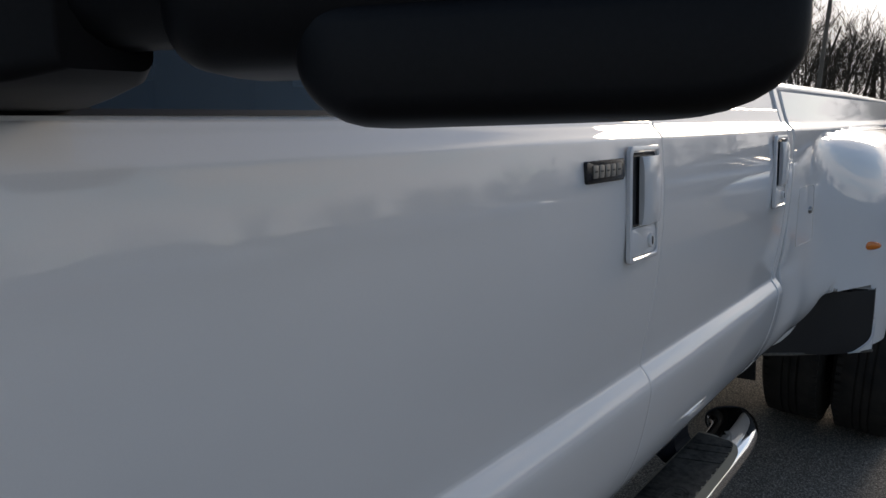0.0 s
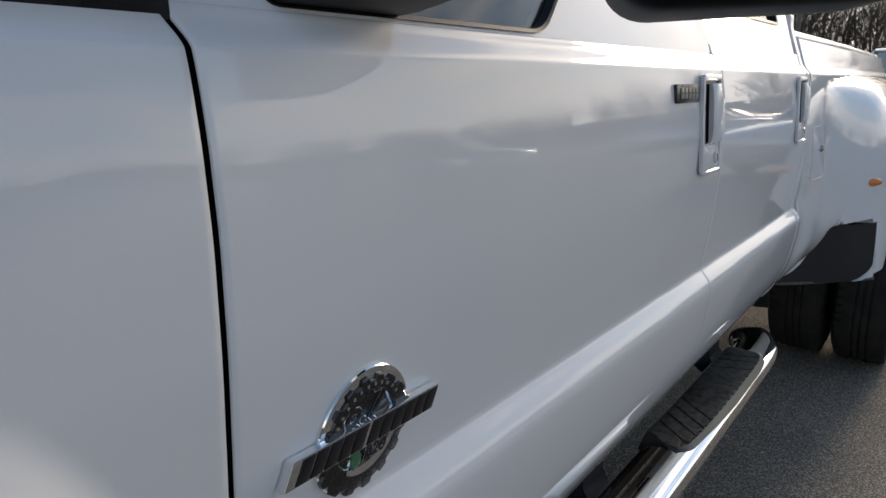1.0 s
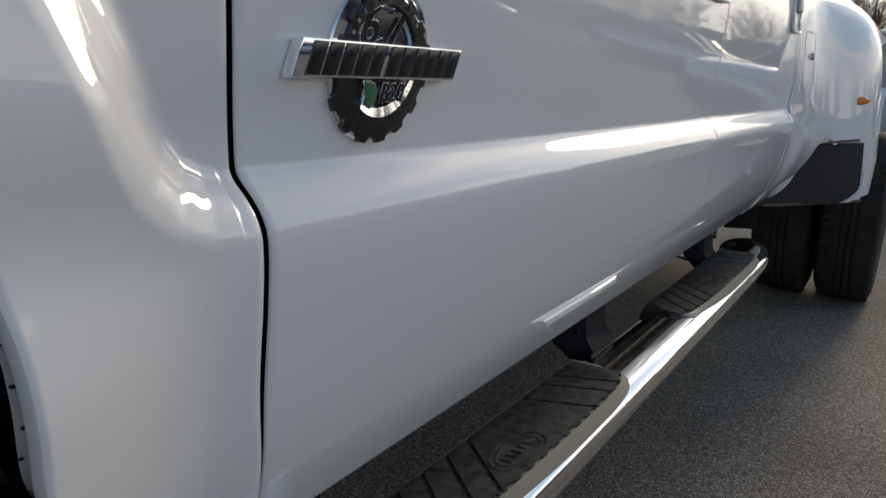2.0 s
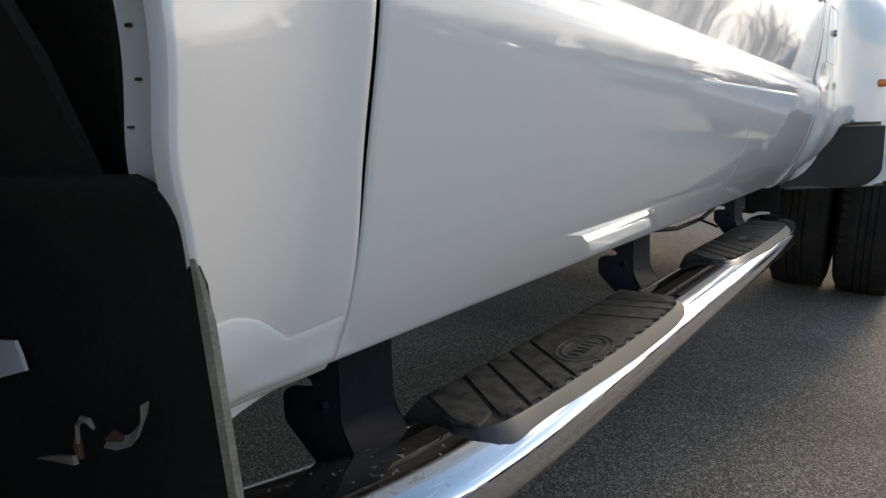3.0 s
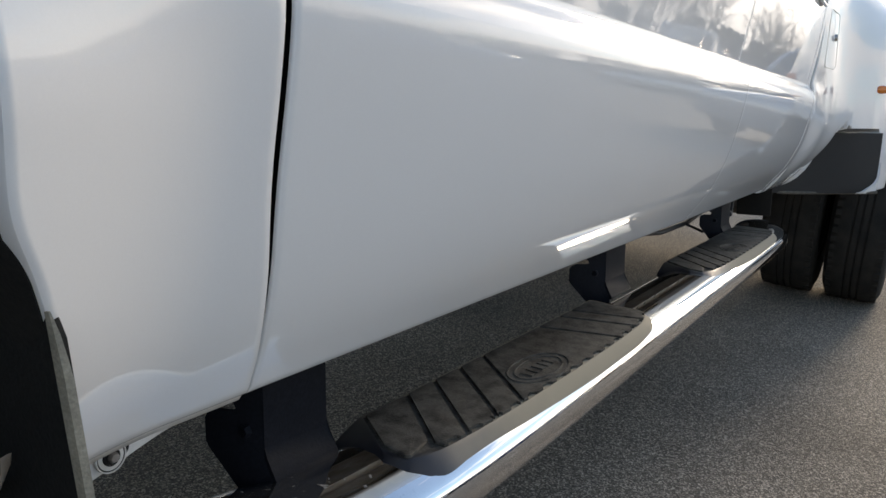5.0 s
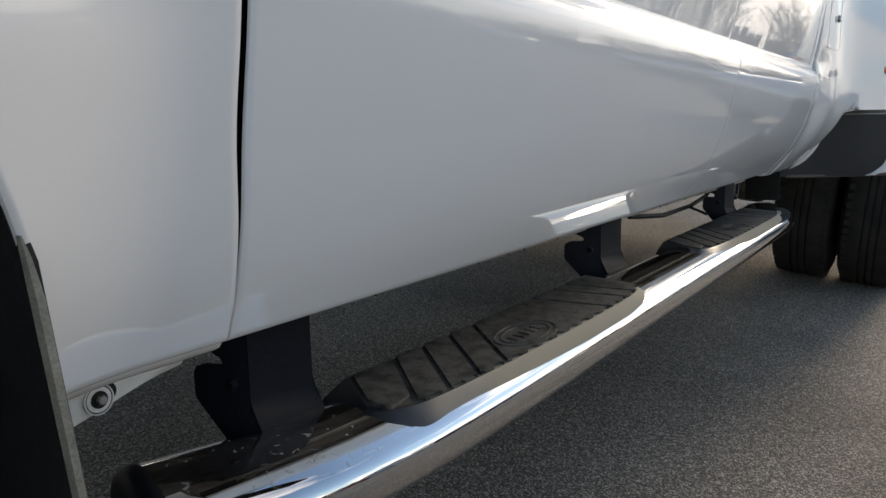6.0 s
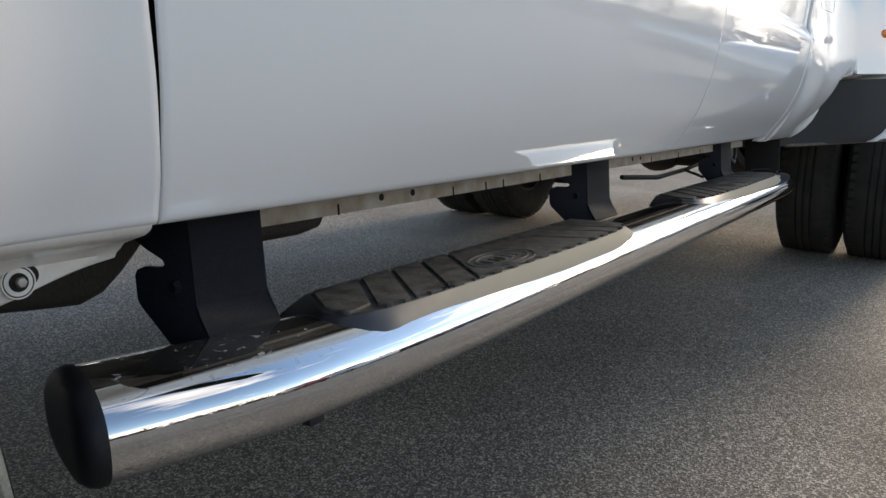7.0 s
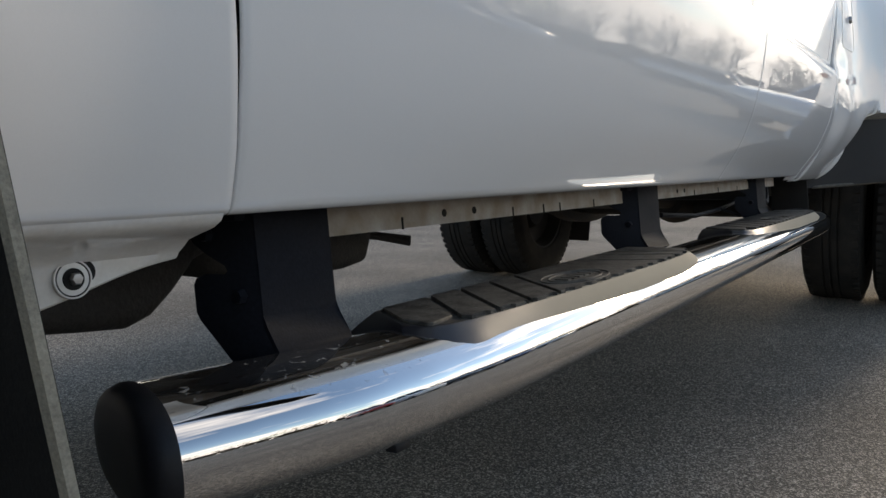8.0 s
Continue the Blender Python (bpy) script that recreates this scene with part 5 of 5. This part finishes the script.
part("wheel_liner", bm, LINER, truck, "black wheel housing liner")
bm = bmesh.new()
rows = []
for y, z, h in ((0.083, 0.633, 0.0008), (0.084, 0.624, 0.003), (0.089, 0.614, 0.0055), (0.097, 0.607, 0.006), (0.108, 0.603, 0.0055), (0.120, 0.602, 0.004)):
    rows.append([(-0.142, y, z), (-0.138, y + 0.4 * h, z + h), (-0.136, y + 0.4 * h, z + h), (-0.140, y, z)])
loft(bm, rows)
part("housing_clip", bm, PRIMER, shield, "pale bent clip")
bm = bmesh.new()
tube(bm, [(-0.139, 0.150, 0.598), (-0.139, 0.149, 0.609), (-0.139, 0.144, 0.614), (-0.139, 0.137, 0.614), (-0.139, 0.132, 0.610)], [0.0012, 0.0016, 0.002, 0.002, 0.001], 8)
part("housing_wire", bm, PRIMER, shield)
bm = bmesh.new()
prism(bm, [(0.192, 0.581), (0.170, 0.587), (0.153, 0.590), (0.151, 0.585)], lambda u, v, d: (d, u, v), -0.142, -0.139)
part("housing_tab", bm, PRIMER, shield, "pale painted tab")
bm = bmesh.new()
prism(bm, [(0.240, 0.651), (0.206, 0.654), (0.201, 0.646), (0.197, 0.636), (0.242, 0.623)], lambda u, v, d: (d, u, v), -0.1405, -0.138)
part("housing_tab", bm, PAINT, shield, "pale painted tab")
bm = bmesh.new()
tube(bm, [(-0.138, 0.150, 0.588), (-0.138, 0.152, 0.596), (-0.138, 0.151, 0.603)], [0.002, 0.003, 0.0015], 8)
part("housing_rust", bm, RUST, shield, "orange rusty steel")
bm = bmesh.new()
tube(bm, [(-0.138, 0.122, 0.6055), (-0.138, 0.114, 0.609), (-0.138, 0.104, 0.6085)], [0.0015, 0.0035, 0.0015], 8)
part("housing_rust", bm, RUST, shield, "orange rusty steel")
# unseen spare tyre, bumper and flaps, added to darken the ground underneath
bm = bmesh.new()
lathe(bm, [(0.20, -0.09), (0.30, -0.115), (0.37, -0.09), (0.385, 0.0), (0.37, 0.09), (0.30, 0.115), (0.20, 0.09)], (4.45, 1.0, 0.58), "z", 40)
part("spare_wheel", bm, RUBBER, truck, "unseen spare tyre added under the bed to block light")
bm = bmesh.new()
box(bm, 4.88, 5.06, 0.02, 1.98, 0.50, 0.70, 0.03)
part("rear_bumper", bm, CHROME, truck, "unseen chrome rear bumper added to block light")
for y in (-0.12, 1.72):
    bm = bmesh.new()
    box(bm, 4.18, 4.195, y, y + 0.42, 0.20, 0.70, 0.004)
    part("mud_flap", bm, BLACK, truck)
# unseen mirrored step, added to block low light from the far side
me = step.data.copy()
for v in me.vertices:
    v.co.y = 2.0 - v.co.y
me.flip_normals()
ob = new("far_side_step", me)
ob.parent = truck
ob.matrix_parent_inverse = truck.matrix_basis.inverted()
bm = bmesh.new()
box(bm, -1.5, -0.30, 0.66, 1.34, 0.50, 1.25, 0.04)
box(bm, -0.30, 0.75, 0.84, 1.16, 0.555, 0.66, 0.03)
part("engine", bm, UNDER, truck)
for name, src in (("far_bed_flare", bed), ("far_wing", fender)):
    me = src.data.copy()
    for v in me.vertices:
        v.co.y = 2.0 - v.co.y
    me.flip_normals()
    ob = new(name, me)
    ob.parent = truck
    ob.matrix_parent_inverse = truck.matrix_basis.inverted()
bm = bmesh.new()
box(bm, -1.2, -0.10, 0.60, 0.63, 0.55, 1.10, 0.01)
tube(bm, [(-0.68, 0.2, 0.42), (-0.68, 1.8, 0.42)], 0.05, 12)
part("front_axle", bm, UNDER, truck)

# the cab's and the bed's sides lean inwards towards the roof
LEAN = radians(5)
for ob in truck.children_recursive:
    if ob.type == "MESH" and ob.name.split(".")[0] not in ("wheel", "rim", "tread_pattern", "rear_axle"):
        for v in ob.data.vertices:
            x, y, z = v.co
            inward = min(1.0, max(-1.0, (1.0 - y) / 0.6))
            v.co = (x, y * (math.cos(LEAN) if y < 0.4 else 1.0) + math.sin(LEAN) * min(z, 1.55) * inward, z * math.cos(LEAN) - math.sin(LEAN) * min(0.4, max(-0.6, y)))
        ob.data.update()

# ---------------------------------------------------------------- surroundings
def car(label, paint, m, tall=0.0, group="parked cars"):
    """A parked car, its nose to -y, 4.6 m long, about its own origin."""
    c = thing("parked_car", Matrix.Identity(4), label, "car", group)
    stations = [(-2.30, 0.45, 0.72, 0.70), (-2.22, 0.30, 0.80, 0.82), (-1.9, 0.24, 0.88, 0.88), (-1.2, 0.22, 0.96, 0.90), (0.0, 0.22, 1.0, 0.91), (1.2, 0.22, 1.02, 0.90), (2.0, 0.26, 1.02, 0.87), (2.25, 0.34, 0.98, 0.80), (2.30, 0.45, 0.85, 0.72)]
    bm = bmesh.new()
    rows = []
    for y, lo, hi, w in stations:
        hi += tall * 0.35
        ring = [(-w * 0.9, lo), (-w, lo + 0.12), (-w * 1.0, (lo + hi) / 2), (-w * 0.96, hi - 0.1), (-w * 0.86, hi), (0, hi + 0.03), (w * 0.86, hi), (w * 0.96, hi - 0.1), (w, (lo + hi) / 2), (w, lo + 0.12), (w * 0.9, lo), (0, lo - 0.02)]
        rows.append([(x, y, z) for x, z in ring])
    loft(bm, rows)
    part("body", bm, paint, c, sharp=50)
    bm = bmesh.new()
    h = 1.45 + tall
    rows = [[(-0.80, y0, 0.92 + tall * 0.3), (0.80, y0, 0.92 + tall * 0.3), (0.80, y1, 0.95 + tall * 0.3), (-0.80, y1, 0.95 + tall * 0.3)] for y0, y1 in ((-1.15, 1.85 + tall),)]
    rows.append([(-0.62, -0.35, h - 0.03), (0.62, -0.35, h - 0.03), (0.62, 1.15 + tall, h - 0.03), (-0.62, 1.15 + tall, h - 0.03)])
    loft(bm, rows)
    part("windows", bm, CAR_GLASS, c, "dark car windows")
    bm = bmesh.new()
    box(bm, -0.63, 0.63, -0.40, 1.20 + tall, h - 0.05, h + 0.01, 0.02)
    for s in (-1, 1):
        for y0, y1 in ((-1.15, -0.36), (0.35, 0.38), (1.85 + tall, 1.16 + tall)):
            tube(bm, [(s * 0.805, y0, 0.93 + tall * 0.3), (s * 0.625, y1, h - 0.03)], 0.03, 6)
    part("roof", bm, paint, c)
    for s in (-1, 1):
        bm = bmesh.new()
        box(bm, s * 0.62 - 0.17, s * 0.62 + 0.17, -2.28, -2.12, 0.66 + tall * 0.2, 0.78 + tall * 0.25, 0.03)
        part("headlight", bm, LENS, c, "clear headlight")
        for y in (-1.40, 1.35):
            bm = bmesh.new()
            lathe(bm, [(0.19, -0.10), (0.30, -0.10), (0.325, -0.07), (0.325, 0.07), (0.30, 0.10), (0.19, 0.10)], (s * 0.80, y, 0.325), "x", 28)
            w = part("wheel", bm, RUBBER, c)
            bm = bmesh.new()
            lathe(bm, [(0.0, s * 0.07), (0.06, s * 0.08), (0.18, s * 0.06), (0.20, s * 0.09)], (s * 0.80, y, 0.325), "x", 20)
            part("rim", bm, ALLOY, w)
    c.matrix_basis = m
    return c


car("silver parked estate car on the asphalt", CAR_SILVER, pose(10.6, -0.35, 0, 0, 0, -62), 0.25)
car("white parked van on the asphalt", PAINT, pose(7.5, -11.5, 0, 0, 0, 176), 0.45)
car("charcoal parked car on the asphalt", CAR_DARK, pose(10.6, -11.2, 0, 0, 0, 181), 0.0)
car("blue parked car on the asphalt", CAR_BLUE, pose(13.6, -11.4, 0, 0, 0, 179), 0.15)
car("pale silver parked car on the asphalt", CAR_SILVER, pose(24.0, -6.8, 0, 0, 0, 172), 0.1)
car("white parked estate car on the asphalt", PAINT, pose(28.2, -7.6, 0, 0, 0, 175), 0.3)
car("charcoal parked estate car on the asphalt", CAR_DARK, pose(32.0, -8.0, 0, 0, 0, 178), 0.2)
car("white parked car on the asphalt", PAINT, pose(36.5, -8.6, 0, 0, 0, 180), 0.0)
car("red parked car on the asphalt", CAR_RED, pose(4.4, -11.3, 0, 0, 0, 182), 0.0)
car("silver parked car on the asphalt", CAR_SILVER, pose(16.8, -11.3, 0, 0, 0, 178), 0.2)

# lamp post
lamp = thing("lamp_post", (30, 5.25, 0), "tall dark steel lamp post beside the lot", "lamp post")
bm = bmesh.new()
tube(bm, [(30, 5.25, 0.6), (30, 5.25, 9.5)], [0.085, 0.055], 12)
part("pole", bm, POLE, lamp)
bm = bmesh.new()
lathe(bm, [(0.0, 0.62), (0.20, 0.62), (0.22, 0.58), (0.22, 0.0), (0.0, 0.0)], (30, 5.25, 0), "z", 20)
part("footing", bm, EDGE, lamp, "round concrete footing")
bm = bmesh.new()
box(bm, 29.2, 30.0, 5.1, 5.4, 9.40, 9.52, 0.03)
part("lamp_head", bm, POLE, lamp)


def twigs(seed, height, spread=1.0):
    """Trunk and bare crown of one tree, as two lists of vertices and faces."""
    rng = random.Random(seed)
    made = {"trunk": ([], []), "crown": ([], [])}

    def limb(where, p, d, length, r0, r1, bits=3, sides=4):
        vs, fs = made[where]
        q, prev = Vector(p), None
        for i in range(bits + 1):
            t = i / bits
            u = d.cross(Vector((0, 0, 1)) if abs(d.z) < 0.95 else Vector((1, 0, 0))).normalized()
            v = d.cross(u)
            r = r0 + (r1 - r0) * t
            ids = []
            for j in range(sides):
                a = 2 * math.pi * j / sides
                ids.append(len(vs))
                vs.append(tuple(q + r * (u * math.cos(a) + v * math.sin(a))))
            if prev:
                fs += [(prev[j], prev[(j + 1) % sides], ids[(j + 1) % sides], ids[j]) for j in range(sides)]
            prev = ids
            if i < bits:
                q = q + d * (length / bits)
                d = (d + Vector((rng.uniform(-0.14, 0.14), rng.uniform(-0.14, 0.14), rng.uniform(-0.02, 0.12)))).normalized()
        return q, d

    d = Vector((rng.uniform(-0.05, 0.05), rng.uniform(-0.05, 0.05), 1)).normalized()
    limb("trunk", (0, 0, -0.1), d, height * 0.8, 0.022 * height, 0.006 * height, 6, 6)
    for i in range(26):
        t = 0.16 + 0.62 * i / 26
        a = rng.uniform(0, 2 * math.pi)
        e = Vector((math.cos(a), math.sin(a), rng.uniform(0.7, 1.8))).normalized()
        base = d * (height * t)
        L = height * (0.42 - 0.25 * t) * spread * rng.uniform(0.7, 1.2)
        q, e2 = limb("crown", base, e, L, 0.0045 * height * (1.1 - t), 0.0015 * height, 3, 3)
        for k in range(5):
            b = rng.uniform(0, 2 * math.pi)
            g = (e2 + Vector((math.cos(b), math.sin(b), rng.uniform(0.1, 0.9))) * 0.7).normalized()
            s = base + (q - base) * rng.uniform(0.4, 1.0)
            q2, g2 = limb("crown", s, g, L * rng.uniform(0.35, 0.6), 0.0015 * height, 0.0008 * height, 2, 3)
            for h in range(3):
                b = rng.uniform(0, 2 * math.pi)
                g3 = (g2 + Vector((math.cos(b), math.sin(b), rng.uniform(0, 0.8))) * 0.8).normalized()
                limb("crown", s + (q2 - s) * rng.uniform(0.5, 1.0), g3, L * 0.25, 0.0009 * height, 0.0005 * height, 1, 3)
    return made


def tree_mesh(made, where):
    me = bpy.data.meshes.new(where)
    me.from_pydata(made[where][0], [], made[where][1])
    me.materials.append(BARK)
    return me


kinds = []
for k in range(5):
    made = twigs(40 + k, 9.5)
    kinds.append((tree_mesh(made, "trunk"), tree_mesh(made, "crown")))
rng = random.Random(7)
for i in range(44):
    y = -4 + 17.0 * i / 43 + rng.uniform(-0.4, 0.4)
    x = 57 + rng.uniform(-2, 6)
    t = thing("tree", pose(x, y, 0, 0, 0, rng.uniform(0, 360)) @ Matrix.Scale(rng.uniform(0.66, 0.92), 4), "bare brown winter tree at the edge of the lot", "tree", "bare trees behind the lot")
    for me, name in zip(kinds[i % 5], ("trunk", "crown")):
        ob = new(name, me)
        ob.parent = t
# undergrowth and the woods round the lot
base_v, base_f = [], []
small = twigs(77, 10.0)
for where in ("trunk", "crown"):
    o = len(base_v)
    base_v += small[where][0]
    base_f += [tuple(q + o for q in f) for f in small[where][1]]
base_v = np.array(base_v)
allv, allf = [], []
spots = []
for i in range(70):
    spots.append((-70 + 190 * i / 69, -62 + rng.uniform(-3, 6)))
for i in range(10):
    spots.append((62 + rng.uniform(0, 10), -14 + 10 * i / 9))
for i in range(46):
    spots.append((64 + rng.uniform(0, 16), -64 + 52 * i / 45))
for i in range(38):
    spots.append((62 + rng.uniform(0, 8), -6 + 60 * i / 37))
for i in range(40):
    spots.append((-75 + rng.uniform(-5, 5), -60 + 130 * i / 39))
# unseen row on the far side, added to block low sky light
for i in range(90):
    spots.append((-70 + 128 * i / 89 + rng.uniform(-1, 1), 30 + rng.uniform(0, 9)))
for x, y in spots:
    a, s = rng.uniform(0, 2 * math.pi), rng.uniform(0.6, 0.88)
    c, n = math.cos(a), math.sin(a)
    o = sum(len(v) for v in allv)
    allv.append(np.stack([x + s * (base_v[:, 0] * c - base_v[:, 1] * n), y + s * (base_v[:, 0] * n + base_v[:, 1] * c), s * base_v[:, 2]], 1))
    allf.append([tuple(q + o for q in f) for f in base_f])
me = bpy.data.meshes.new("far_woods")
me.from_pydata(np.concatenate(allv).tolist(), [], [f for part_f in allf for f in part_f])
me.materials.append(BARK)
tagged(new("far_woods", me), "bare winter woods round the lot, with an added unseen row", "woods", kind="stuff")
bm = bmesh.new()
for x, y in spots + [(60 + rng.uniform(-3, 4), -6 + 26 * i / 89) for i in range(90)]:
    thick = y < -50 or (x > 60 and y < -11)
    for j in range(10 if thick else 3):
        cx, cy, h = x + rng.uniform(-2, 2), y + rng.uniform(-2, 2), rng.uniform(0.6, 1.5) * (2.2 if thick else 1.0)
        for k in range(5):
            a = rng.uniform(0, 2 * math.pi)
            p0 = Vector((cx, cy, 0))
            p1 = p0 + Vector((math.cos(a) * h * 0.5, math.sin(a) * h * 0.5, h))
            u = Vector((-math.sin(a), math.cos(a), 0)) * 0.16
            bm.faces.new([bm.verts.new(q) for q in (p0 - u, p0 + u, p1 + u * 1.6, p1 - u * 1.6)])
tagged(part("undergrowth", bm, BARK), "brown winter scrub under the trees", "scrub", kind="stuff")
bm = bmesh.new()
for x0, x1, y0, y1 in ((52, 300, -300, 300), (-300, 52, -300, -54), (-300, -66, -54, 300), (-66, 52, 25, 300)):
    vs = [bm.verts.new((x, y, 0.03)) for x, y in ((x0, y0), (x1, y0), (x1, y1), (x0, y1))]
    bm.faces.new(vs)
tagged(part("verge", bm, GRASS), "dry winter grass beyond the lot", "grass", kind="structure")
